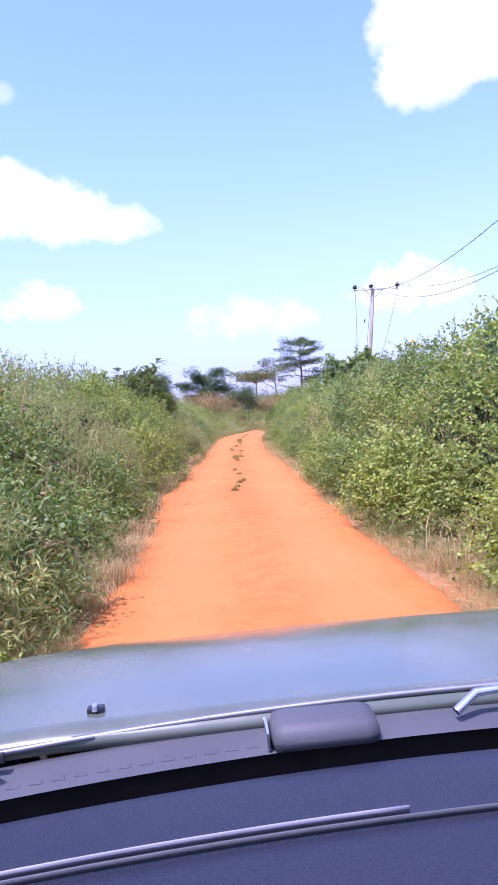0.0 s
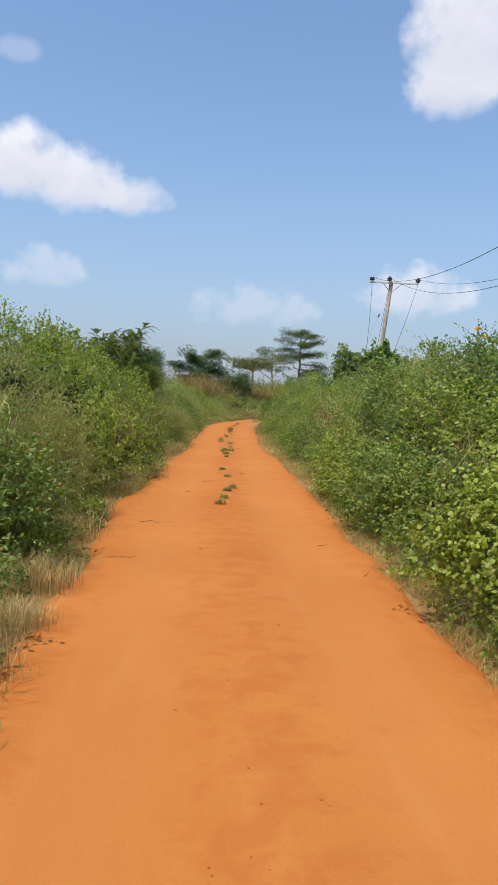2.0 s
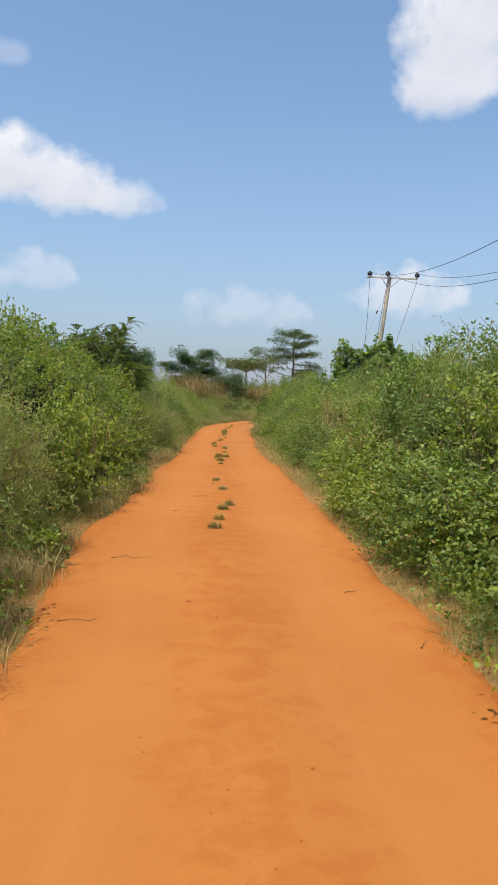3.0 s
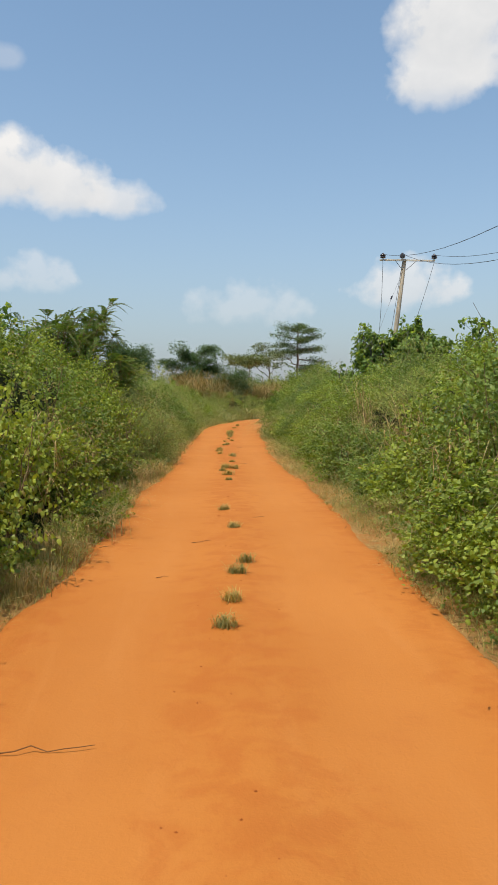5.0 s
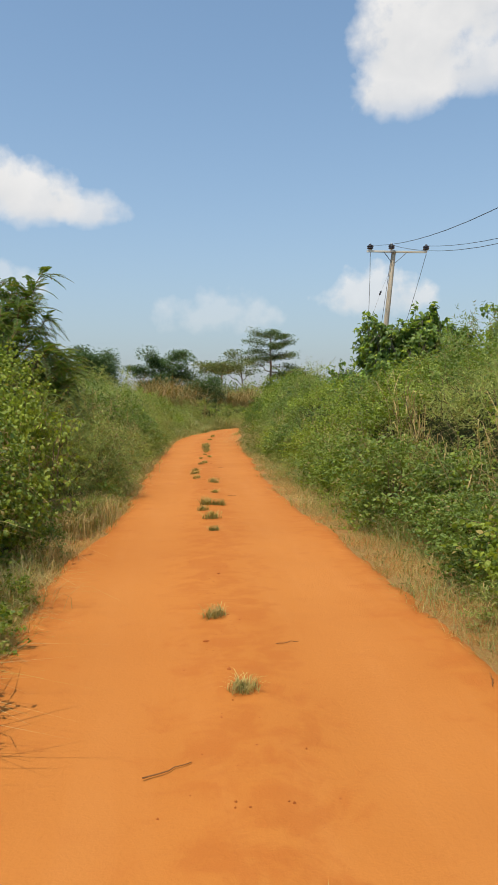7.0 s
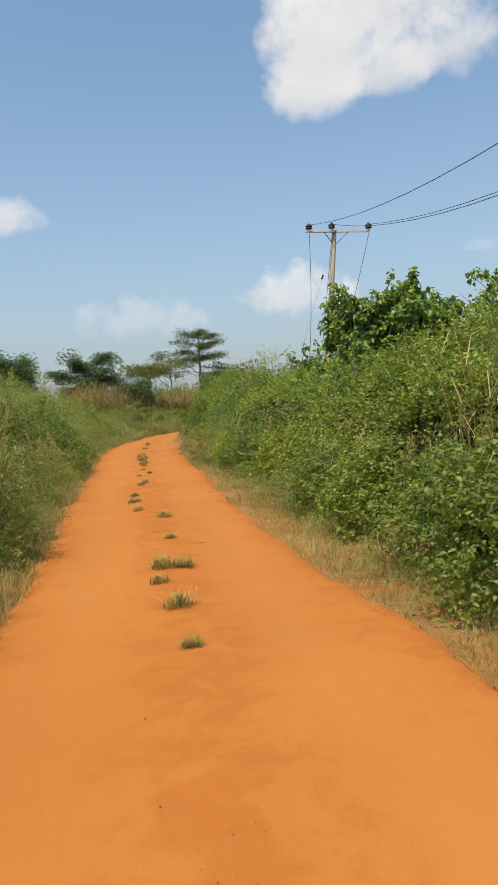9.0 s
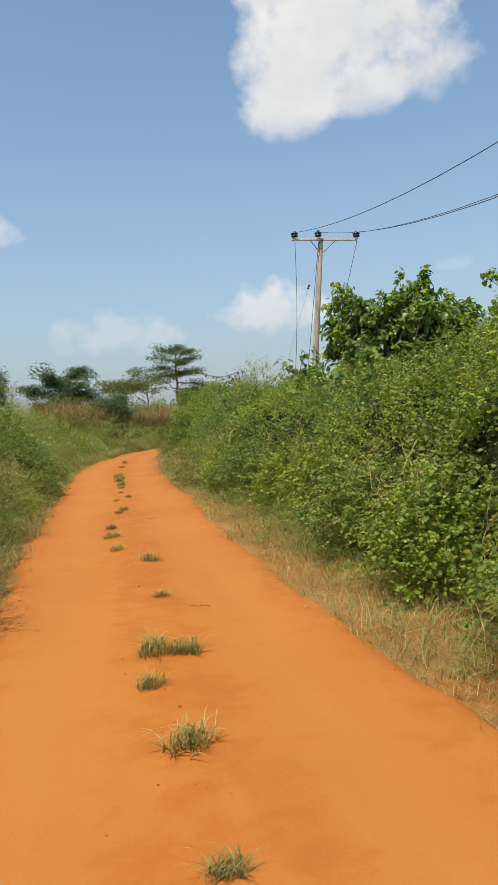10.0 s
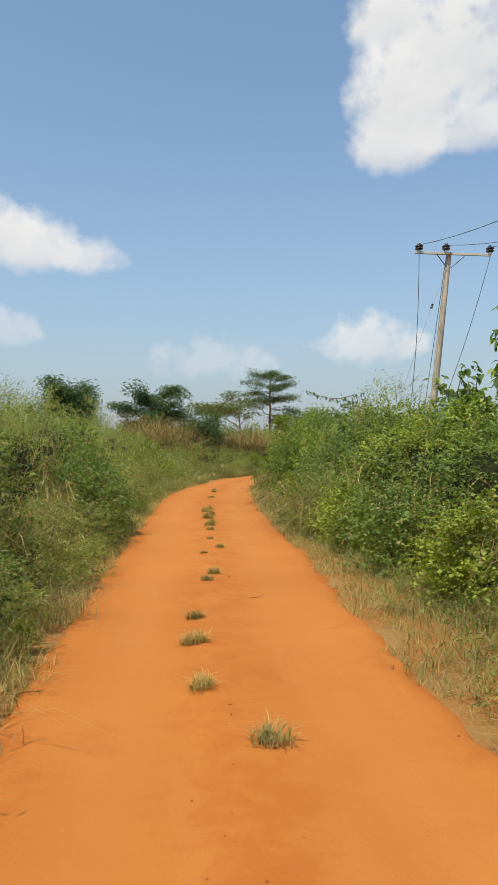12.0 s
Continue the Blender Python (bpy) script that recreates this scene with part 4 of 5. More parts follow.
# ---- shrubs with a shape of their own ----
def frond_cloud(rng, roots, ways, length, pairs, leaflet):
    """Feathery leaves: a midrib with pairs of narrow leaflets."""
    b, d, f, l, w, ribs = [], [], [], [], [], []
    for root, way in zip(roots, ways):
        size = length * rng.uniform(0.7, 1.15)
        side = unit(np.cross(way, [0, 0, 1.0]) + rng.normal(0, 0.15, 3))
        up = np.cross(side, way)
        line = []
        for k in np.linspace(0, 1, 6):
            line.append((root + way * size * k - np.array([0, 0, 1.0]) * size * 0.45 * k * k, 0.004 * (1 - 0.7 * k)))
        ribs.append(line)
        for k in np.linspace(0.12, 1, pairs):
            p = root + way * size * k - np.array([0, 0, 1.0]) * size * 0.45 * k * k
            for s in (-1, 1):
                b.append(p), d.append(unit(side * s + way * 0.35 + rng.normal(0, 0.08, 3) - np.array([0, 0, 0.2]))), f.append(up)
                l.append(leaflet * math.sin(math.pi * (0.12 + 0.8 * k)) * rng.uniform(0.85, 1.1)), w.append(leaflet * 0.22)
    return leaves(np.array(b), np.array(d), np.array(f), np.array(l), np.array(w), 0.05), tubes(ribs, 3)


def build_feather_tree():
    """The small tree with feathery leaves that leans over the left bank."""
    rng = np.random.default_rng(17)
    root = np.array([-2.68, 23.0, 0.0])
    ends, lines = [], []
    tips = [(1.36, 0.05, 3.15), (1.25, -0.4, 2.8), (1.5, -0.9, 1.95), (1.1, -1.6, 1.7), (0.2, -1.9, 2.2), (1.6, 0.4, 2.0), (-0.2, -0.6, 2.7), (0.1, 0.3, 2.9)]
    for k in range(46):
        a, q = 2.4 * k, math.sqrt((k + 0.5) / 46)
        tips.append((0.75 + 1.05 * q * math.cos(a), -0.30 + 1.2 * q * math.sin(a), 2.86 - 1.15 * q ** 2.6 + rng.normal(0, 0.10)))
    tips += [(0.75 + 1.0 * math.cos(a), -0.5 + 1.2 * math.sin(a), rng.uniform(1.2, 2.1)) for a in np.arange(-2.6, 0.9, 0.16)]
    for dx, dy, z in tips:
        tip = root + [dx, dy, z]
        knee = root + np.array([dx * 0.35, dy * 0.35, z * 0.55])
        lines.append(rough_line(rng, root + rng.normal(0, 0.05, 3) * [1, 1, 0] - [0, 0, 0.05], knee, 0.035, 0.022, 4, 0.05))
        lines.append(rough_line(rng, knee, tip, 0.022, 0.006, 4, 0.06))
        ends.append((knee, tip))
    roots, ways = [], []
    for knee, tip in ends:
        for k in np.concatenate([1 - 0.85 * rng.random(30) ** 1.3, [1.0] * 4]):
            roots.append(knee + (tip - knee) * k)
            ways.append(unit(unit(rng.normal(0, 1, 3)) + unit(tip - knee) * 0.6 + np.array([0, 0, 0.15])))
    (lv, lf), (rv, rf) = frond_cloud(rng, roots, ways, 0.40, 17, 0.072)
    tree = tagged(raw("feather_leaved_tree", *tubes(lines, 6), MAT["stem"]), "small tree with drooping feathery leaves leaning over the bushes", "tree")
    raw("foliage", lv, lf, MAT["fern"], tree)
    tagged(raw("stalk_growth", rv, rf, MAT["stem"], tree), kind="stuff")


def broad_shrub(root, tips, per, size, seed, label):
    rng = np.random.default_rng(seed)
    root = np.array(root, float)
    lines, b, d, f, l = [], [], [], [], []
    stalks = []
    for tip in tips:
        tip = np.array(tip, float)
        foot = root + rng.normal(0, 0.12, 3) * [1, 1, 0]
        lines.append(rough_line(rng, foot - [0, 0, 0.05], tip, 0.035, 0.008, 6, 0.05))
        for _ in range(per // 16):
            k = 1 - 0.58 * rng.random() ** 1.2
            joint = foot + (tip - foot) * k
            c = joint + np.clip(rng.normal(0, 0.15, 3), -0.26, 0.26)
            lines.append([(joint, 0.008), (c, 0.004)])
            out = unit(c - (root + [0, 0, tip[2] * 0.5]) + rng.normal(0, 0.2, 3))
            for _ in range(16):
                p = c + out * rng.uniform(-0.10, 0.10) + rng.normal(0, 0.035, 3)
                q = p + unit(out + rng.normal(0, 0.7, 3)) * size * rng.uniform(0.35, 0.75)
                if len(b) % 2:
                    stalks.append([(p, 0.0035), (q, 0.0025)])
                b.append(q), d.append(unit(out * 0.55 + rng.normal(0, 0.45, 3) + np.array([0, 0, -0.75]))), f.append(unit(out + np.array([0, 0, 0.7]) + rng.normal(0, 0.35, 3)))
                l.append(size * rng.uniform(0.55, 1.2))
    l = np.array(l)
    v, fc = broad_leaves(np.array(b), np.array(d), np.array(f), l, l * 0.82)
    shrub = tagged(raw("broad_leaved_shrub", *tubes(lines, 6), MAT["bark"]), label, "shrub", "broad-leaved shrubs")
    raw("foliage", v, fc, MAT["broad"], shrub)
    tagged(raw("stalk_growth", *tubes(stalks, 3), MAT["stem"], shrub), kind="stuff")


def build_broad_shrubs():
    rng = np.random.default_rng(2)
    # one shrub of two heads, the lower one towards the track
    tips = []
    for x, z, wide, n in ((5.45, 3.25, 0.50, 15), (6.60, 3.42, 0.72, 24), (7.40, 3.10, 0.45, 9)):
        for k in range(n):
            a, q = 2.4 * k, math.sqrt((k + 0.5) / n)
            tips.append((x + wide * q * math.cos(a), 29.4 + wide * q * math.sin(a), z - 0.75 * q ** 2.5 + rng.normal(0, 0.08)))
    tips += [(4.85 + 0.11 * k, 28.75 + 0.2 * (k % 3), 1.5 + 0.28 * (k % 4)) for k in range(26)]
    broad_shrub((6.2, 29.6, 0), tips, 330, 0.118, 4, "tall shrub with large glossy heart-shaped leaves by the pole")
    broad_shrub((8.7, 29.8, 0), [(8.5, 29.5, 3.35), (8.8, 29.7, 3.5), (9.1, 29.8, 3.3), (8.4, 29.4, 2.7), (8.9, 29.3, 2.8)], 260, 0.12, 9, "broad-leaved shrub rising over the roadside creepers")
    broad_shrub((-2.75, 20.3, 0), [(-2.5, 20.0, 2.45), (-2.8, 20.2, 2.55), (-3.1, 20.4, 2.5), (-2.4, 20.2, 2.1), (-2.6, 19.7, 2.0), (-3.0, 19.8, 2.1), (-3.4, 20.3, 2.3)], 220, 0.09, 10, "dark leafy shrub standing above the creepers by the feathery tree")
    broad_shrub((4.9, 30.6, 0), [(4.7, 30.3, 2.1), (4.95, 30.5, 2.25), (5.2, 30.8, 2.15), (4.6, 30.0, 1.7), (4.9, 29.9, 1.8), (5.1, 30.2, 2.0)], 300, 0.10, 5, "broad-leaved shrub sprouting beside a taller one")
    broad_shrub((4.4, 34.2, 0), [(4.35, 34.0, 2.0), (4.6, 34.3, 2.05), (4.3, 34.3, 1.8)], 200, 0.085, 6, "slender young broad-leaved shrub above the bushes")
    broad_shrub((4.7, 14.2, 0), [(4.3, 14.0, 2.15), (4.8, 14.3, 2.3), (5.2, 14.2, 2.2), (4.6, 14.8, 2.1)], 170, 0.09, 7, "broad-leaved shrub topping the roadside bushes")
    broad_shrub((4.7, 10.6, 0), [(3.9, 9.8, 2.15), (4.3, 10.6, 2.3), (4.6, 10.9, 2.4), (5.0, 11.0, 2.45), (5.4, 11.0, 2.55), (4.2, 10.1, 2.0), (4.9, 10.4, 2.2)], 320, 0.085, 8, "broad-leaved shrub with a few yellow blooms behind bushes")
    for x, y, z in ((4.12, 13.9, 2.42), (4.3, 14.1, 2.34), (3.0, 17.4, 0.62), (2.7, 15.6, 0.35)):
        b = np.tile([x, y, z], (9, 1)) + rng.normal(0, 0.012, (9, 3))
        a = np.arange(9) * 2 * np.pi / 9
        d = unit(np.stack([np.cos(a), np.sin(a), 0.5 + 0 * a], 1))
        v, f = leaves(b, d, np.tile([0, 0, 1.0], (9, 1)), np.full(9, 0.085), np.full(9, 0.05))
        bloom = tagged(raw("flower", *tubes([[((x, y, z - 0.25), 0.003), ((x, y, z), 0.003)]], 4), MAT["stem"]), "yellow flower on a thin stalk among leaves", "flower", "yellow flowers")
        raw("petals", v, f, MAT["petal"], bloom)


# ---- trees in the distance ----
def build_tree(name, base, trunk, limbs, pads, leaf, per, mat, seed, label, radius, thick=0.3, bark="bark"):
    """A trunk with limbs; each limb ends in flat sprays of leaves."""
    rng = np.random.default_rng(seed)
    base = np.array(base, float)
    top_at = base + [trunk[0], 0, trunk[1]]
    lines = [rough_line(rng, base - [0, 0, 0.3], top_at, radius, radius * 0.35, 8, 0.012)]
    b, d, f, l = [], [], [], []
    for k, dx, dy, rise in limbs:
        s = base + (top_at - base) * k
        e = s + [dx, dy, rise]
        lines.append(rough_line(rng, s, e, radius * 0.38 * (1.15 - k * 0.5), radius * 0.08, 6, 0.05, -0.03))
        reach = math.hypot(dx, dy)
        for _ in range(pads):
            q = 0.40 + 0.65 * rng.random()
            c = s + (e - s) * q + np.clip(rng.normal(0, 0.2, 3), -0.3, 0.3) * reach * [1, 1, thick + 0.05]
            lines.append([(s + (e - s) * min(q, 1.0) * 0.9, radius * 0.07), (c, radius * 0.03)])
            span = max(0.16 * reach, leaf * 2.2) * rng.uniform(0.7, 1.3)
            p = c + np.clip(rng.normal(0, 1, (per, 3)), -1.5, 1.5) * [span, span, span * thick]
            b.append(p)
            d.append(unit(rng.normal(0, 1, (per, 3)) * [1, 1, 0.4]))
            f.append(unit(rng.normal(0, 0.35, (per, 3)) + [0, 0, 1.0]))
            l.append(leaf * rng.uniform(0.6, 1.2, per))
    b, d, f, l = (np.concatenate(a) for a in (b, d, f, l))
    tree = tagged(raw(name, *tubes(lines, 6), MAT[bark], smooth=True), label, "tree")
    raw("crown", *leaves(b, d, f, l, l * 0.6), MAT[mat], tree)


def build_trees():
    r = random.Random(8)
    limbs = [(0.95, -2.4, 0.5, 1.0), (0.95, 2.5, -0.5, 1.2), (0.93, 0.4, 0.8, 1.6), (0.86, -3.4, -0.4, 1.3), (0.86, 3.1, 0.6, 1.1), (0.80, 0.5, -1.5, 1.0), (0.76, -2.9, 0.8, 1.0), (0.74, 3.5, -0.6, 0.5), (0.66, -2.0, -0.8, 0.9),
             (0.62, 4.1, 0.5, -0.3), (0.55, 2.9, -0.5, -0.4), (0.55, -3.8, 0.5, 2.2), (0.50, 4.4, 0.3, 0.2), (0.46, 2.6, 0.9, 0.3), (0.70, 1.2, 1.6, 0.5)]
    limbs = [(k, 1.12 * dx, 1.25 * dy, rise + 0.45 * math.sin(7 * k + 2 * dx)) for k, dx, dy, rise in limbs]
    build_tree("tiered_tree", (20.6, 150, 0), (0.2, 15.4), limbs, 12, 0.34, 64, "tree", 1, "tall far tree with a tiered spreading crown", 0.36, 0.36)
    build_tree("pale_tree", (15.6, 148, 0), (-0.8, 9.5), [(0.75, -3.6, 0.4, 4.0), (0.85, -2.2, -1, 3.9), (0.9, 1.5, 0.5, 3.0), (0.95, -1.0, 1, 3.5), (0.7, 2.4, -0.5, 2.6), (0.6, -5.0, 0.2, 4.2)], 7, 0.42, 34, "tree_hazed", 2, "pale thin-leaved tree with bare slanting limbs", 0.24)
    build_tree("flat_topped_tree", (9.4, 128, 0), (0.2, 7.4), [(0.9, 3.4 * math.cos(a), 3.0 * math.sin(a), 1.8) for a in np.arange(0, 6.2, 0.8)], 8, 0.45, 40, "tree_hazed", 3, "flat-topped hazy tree behind darker ones", 0.26)
    build_tree("dark_tree", (0.2, 72, 0), (0.1, 4.4), [(0.55 + 0.06 * i, 1.9 * math.cos(2.4 * i), 1.8 * math.sin(2.4 * i), 0.7 + 0.1 * i) for i in range(9)] + [(0.3 + 0.04 * i, 1.9 * math.cos(2.1 * i), 1.6 * math.sin(2.1 * i), 0.6) for i in range(8)], 14, 0.17, 130, "tree", 4, "dark green spreading tree beyond the bend", 0.16, 0.45)
    build_tree("dark_tree", (3.3, 71, 0), (0.1, 3.3), [(0.25 + 0.08 * i, 1.3 * math.cos(2.4 * i), 1.2 * math.sin(2.4 * i), 0.4 + 0.05 * i) for i in range(10)], 12, 0.17, 130, "tree", 5, "low dark bushy tree beyond the bend", 0.14, 0.8)
    build_tree("dark_tree", (-3.9, 60, 0), (0.0, 4.7), [(0.6 + 0.04 * i, 1.15 * math.cos(2.4 * i), 1.1 * math.sin(2.4 * i), 0.5) for i in range(10)], 12, 0.15, 110, "tree", 6, "small round-headed tree above the bushes", 0.12, 0.6)
    build_tree("green_tree", (8.9, 60, 0), (0.0, 3.0), [(0.2 + 0.07 * i, 1.7 * math.cos(2.4 * i), 1.5 * math.sin(2.4 * i), 0.5) for i in range(12)], 12, 0.13, 140, "shrub", 7, "low rounded leafy green tree by the bend", 0.13, 0.8)
    for i, (x, y, h) in enumerate(((-14, 95, 7), (-24, 110, 8), (32, 120, 8), (40, 100, 8), (26, 96, 6), (-9, 88, 5.5), (50, 130, 9), (-36, 120, 8), (14, 96, 4.5), (19, 92, 4.2))):
        build_tree("dark_tree", (x, y, 0), (0.2, h * 0.72), [(0.45 + 0.06 * k, h * 0.34 * math.cos(2.4 * k + i), h * 0.34 * math.sin(2.4 * k + i), h * 0.14) for k in range(9)], 6, 0.36, 30, "tree", 20 + i, "dark green tree far behind the roadside bushes", 0.18, 0.6)
    # bushes and russet grass that close the view beyond the bend
    rng = random.Random(14)
    for _ in range(70):
        x, y = rng.uniform(-16, 26), rng.uniform(72, 88)
        if edge(-1, y) - 1 < x < edge(1, y) + 1 or (3.0 < x < 10 and y < 79):
            continue
        plant_far(rng.choice(("weed", "shrub")), "tall", rng.randrange(3), x, y, rng.uniform(0.8, 1.2), rng.uniform(0, 360), 1.6)
    # low bushes that close the gap under the far trees
    for k in range(30):
        plant_far(rng.choice(("weed", "shrub")), "tall", k % 3, rng.uniform(4.5, 14.5), rng.uniform(78, 82), rng.uniform(1.15, 1.55), rng.uniform(0, 360), 1.5, (0.34, 1.8))
    # tall russet grass in front of the dark trees
    for k in range(46):
        x, y = (rng.gauss(6.6, 0.9), rng.uniform(71.5, 74.5)) if k < 26 else (rng.gauss(0.3, 0.9), rng.uniform(61, 64))
        m = pose(x, y, lie(y), 0, 0, rng.uniform(0, 360)) @ Matrix.Scale(rng.uniform(0.85, 1.25) * (1.12 if k < 26 else 1.18), 4)
        place(("russet_grass", k % 3), m, lambda: make_grass_clump("russet_grass_clump", "russet", 150, 3.4, 0.42, 0.018, 0.42, 600 + k, 0.75),
              label="tall russet dried grass in front of dark trees", category="grass clump", group="russet grass beyond the bend")
    for _ in range(44):
        y = rng.uniform(47, 68)
        off = rng.uniform(1.6, 6.5)
        plant_far(rng.choice(("weed", "vine", "weed")), "mid", rng.randrange(3), edge(-1, y) - off, y, rng.uniform(0.55, 0.75) + 0.09 * off, rng.uniform(0, 360), 1.4, (0.34, 1.7))


# ---- power line ----
def make_insulator():
    ins = part("insulator", lathe([(0.05, 0.0), (0.06, 0.05), (0.055, 0.10)], 14), MAT["porcelain"], None)
    part("bell", lathe([(0.05, 0.10), (0.10, 0.105), (0.145, 0.13), (0.15, 0.17), (0.12, 0.185), (0.125, 0.21), (0.155, 0.23), (0.15, 0.265), (0.09, 0.30), (0.055, 0.33), (0.06, 0.36)], 18), MAT["glazed"], ins, smooth=True)
    part("pin", lathe([(0.014, -0.16), (0.014, 0.01)], 8), MAT["galvanised"], ins)
    return ins


def build_pole(x, y, lean):
    pole = part("utility_pole", lathe([(0.155, -0.4), (0.150, 0.3), (0.135, 3.0), (0.118, 6.0), (0.100, 8.85), (0.060, 8.92)], 16), MAT["pole_wood"], None, smooth=True)
    pole.matrix_basis = pose(x, y, 0, 0, lean, 0)
    tagged(pole, "slightly leaning wooden power pole with a crossarm", "utility pole", "power poles")
    part("crossarm", block((2.95, 0.085, 0.085), (0.10, -0.14, 8.83), 0.008, pose(0, 0, 0, 0, -lean, 0)), MAT["arm_wood"], pole, "weathered wooden crossarm")
    for a, b in ((-0.55, -0.09), (0.60, 0.09)):
        v, f = tubes([[((a, -0.20, 8.80 + 0.11 * (a - 0.10)), 0.016), ((b, -0.13, 8.30), 0.016)]], 6)
        raw("brace", v, f, MAT["wire"], pole, "thin dark steel brace")
    for z in (8.83, 8.30):
        part("bolt", block((0.05, 0.05, 0.05), (0.0, -0.21, z), 0.01), MAT["galvanised"], pole)
    return pole


def sag_line(a, b, dip, n=26):
    a, b = np.array(a, float), np.array(b, float)
    return [(a + (b - a) * (k / n) - np.array([0, 0, dip * 4 * (k / n) * (1 - k / n)]), 0.0105) for k in range(n + 1)]


def build_power_line():
    build_pole(10.52, 47.0, 6.5)
    build_pole(7.7, -3.0, 2.0)
    ins = make_insulator()
    tagged(ins, "dark glazed pin insulator on a pale base", "insulator", "insulators on the crossarm")
    at = [(10.31, 46.85, 8.75), (11.36, 46.85, 8.78), (13.08, 46.85, 8.76)]
    back_at = [(7.0, -3.15, 8.8), (8.2, -3.15, 8.8), (9.6, -3.15, 8.8)]
    ins.matrix_basis = pose(*at[0])
    for p in at[1:] + back_at:
        copy_thing(ins, pose(*p))
    for (x, y, z), (bx, by, bz), dip in zip(at, back_at, (2.95, 3.75, 2.95)):
        tagged(raw("power_line", *tubes([sag_line((x, y, z + 0.3), (bx, by, bz + 0.3), dip)], 6), MAT["wire"]), "thin dark overhead conductor sagging between poles", "power line", "overhead wires")
    for (x, y, z), (ex, ez), bow in zip(at, ((9.95, 2.4), (10.5, 2.6), (11.05, 2.6)), (0.10, 0.0, 0.10)):
        line = [(np.array([x + (ex - x) * k + bow * math.sin(math.pi * k), y + 0.25 * k, z - 0.1 + (ez - z) * k]), 0.012) for k in np.linspace(0, 1, 12)]
        tagged(raw("down_lead", *tubes([line], 5), MAT["wire"]), "loose dark wire hanging down from the crossarm", "wire", "hanging wires")
    knob = part("strain_insulator", lathe([(0.02, -0.10), (0.05, -0.07), (0.035, 0.0), (0.05, 0.07), (0.02, 0.10)], 10), MAT["glazed"], None)
    knob.matrix_basis = pose(10.83, 46.95, 6.8, 0, 22, 0)
    tagged(knob, "small dark strain insulator on a stay wire", "insulator")
    stay = [(np.array(p), 0.006) for p in ((11.44, 46.93, 8.2), (10.83, 46.95, 6.8), (10.1, 47.0, 4.8), (8.5, 47.1, 0.0))]
    tagged(raw("stay_wire", *tubes([stay], 5), MAT["galvanised"]), "thin stay wire slanting down from the power pole", "wire")


def build_arching_spray():
    """A thin arching branch hung with small leaves, above the right bushes."""
    rng = np.random.default_rng(12)
    a, b = np.array([5.15, 37.0, 2.62]), np.array([4.0, 37.0, 2.70])
    line, bs, ds, fs = [((5.2, 37.0, -0.05), 0.014), ((5.22, 37.0, 2.3), 0.011)], [], [], []
    for k in np.linspace(0, 1, 14):
        p = a + (b - a) * k + np.array([0, 0, -0.14 * math.sin(math.pi * k)])
        line.append((p, 0.010 - 0.006 * k))
        for _ in range(3):
            bs.append(p + rng.normal(0, 0.02, 3)), ds.append(unit(np.array([0, 0, -1.0]) + rng.normal(0, 0.4, 3))), fs.append(unit(rng.normal(0, 1, 3)))
    n = len(bs)
    spray = tagged(raw("arching_branch", *tubes([line], 5), MAT["stem"]), "thin arching branch hung with small leaves above bushes", "branch")
    raw("foliage", *leaves(np.array(bs), np.array(ds), np.array(fs), rng.uniform(0.07, 0.12, n), rng.uniform(0.03, 0.05, n)), MAT["shrub"], spray)


def build_litter():
    bm = bmesh.new()
    bmesh.ops.create_icosphere(bm, subdivisions=2, radius=0.03)
    for v in bm.verts:
        v.co = Vector((v.co.x * 1.6, v.co.y, v.co.z * 0.5)) + 0.012 * noise.noise_vector(v.co * 60)
    ob = part("plastic_wrapper", bm, MAT["litter"], None)
    ob.matrix_basis = pose(2.75, 23.1, 0.035, 0, 0, 20)
    tagged(ob, "crumpled pale plastic wrapper in the verge grass", "litter")


# ---- the car from which the journey starts ----
CAR_X = 0.28


def sheet(rows, thick, name, mat, parent, label="", smooth=True):
    """A curved panel with thickness from rows of points."""
    bm = bmesh.new()
    grid = [[bm.verts.new(p) for p in row] for row in rows]
    low = [[bm.verts.new((p[0], p[1], p[2] - thick)) for p in row] for row in rows]
    m, n = len(rows), len(rows[0])
    for i in range(m - 1):
        for j in range(n - 1):
            bm.faces.new((grid[i][j], grid[i][j + 1], grid[i + 1][j + 1], grid[i + 1][j]))
            bm.faces.new((low[i][j], low[i + 1][j], low[i + 1][j + 1], low[i][j + 1]))
    for i in range(m - 1):
        bm.faces.new((grid[i][0], grid[i + 1][0], low[i + 1][0], low[i][0]))
        bm.faces.new((grid[i][-1], low[i][-1], low[i + 1][-1], grid[i + 1][-1]))
    for j in range(n - 1):
        bm.faces.new((grid[0][j], low[0][j], low[0][j + 1], grid[0][j + 1]))
        bm.faces.new((grid[-1][j], grid[-1][j + 1], low[-1][j + 1], low[-1][j]))
    return part(name, bm, mat, parent, label, smooth)


def arc_strip(y0, y1, z0, z1, half, bow, steps=24, rows=8, curve=0.0):
    """Rows of a panel that bows forward in the middle, from (y0, z0) to (y1, z1)."""
    out = []
    for i in range(rows + 1):
        k = i / rows
        row = []
        for j in range(steps + 1):
            x = half * (2 * j / steps - 1)
            row.append((x, y0 + (y1 - y0) * k - bow * (x / half) ** 2, z0 + (z1 - z0) * k + curve * math.sin(math.pi * k) - 0.02 * (x / half) ** 2))
        out.append(row)
    return out


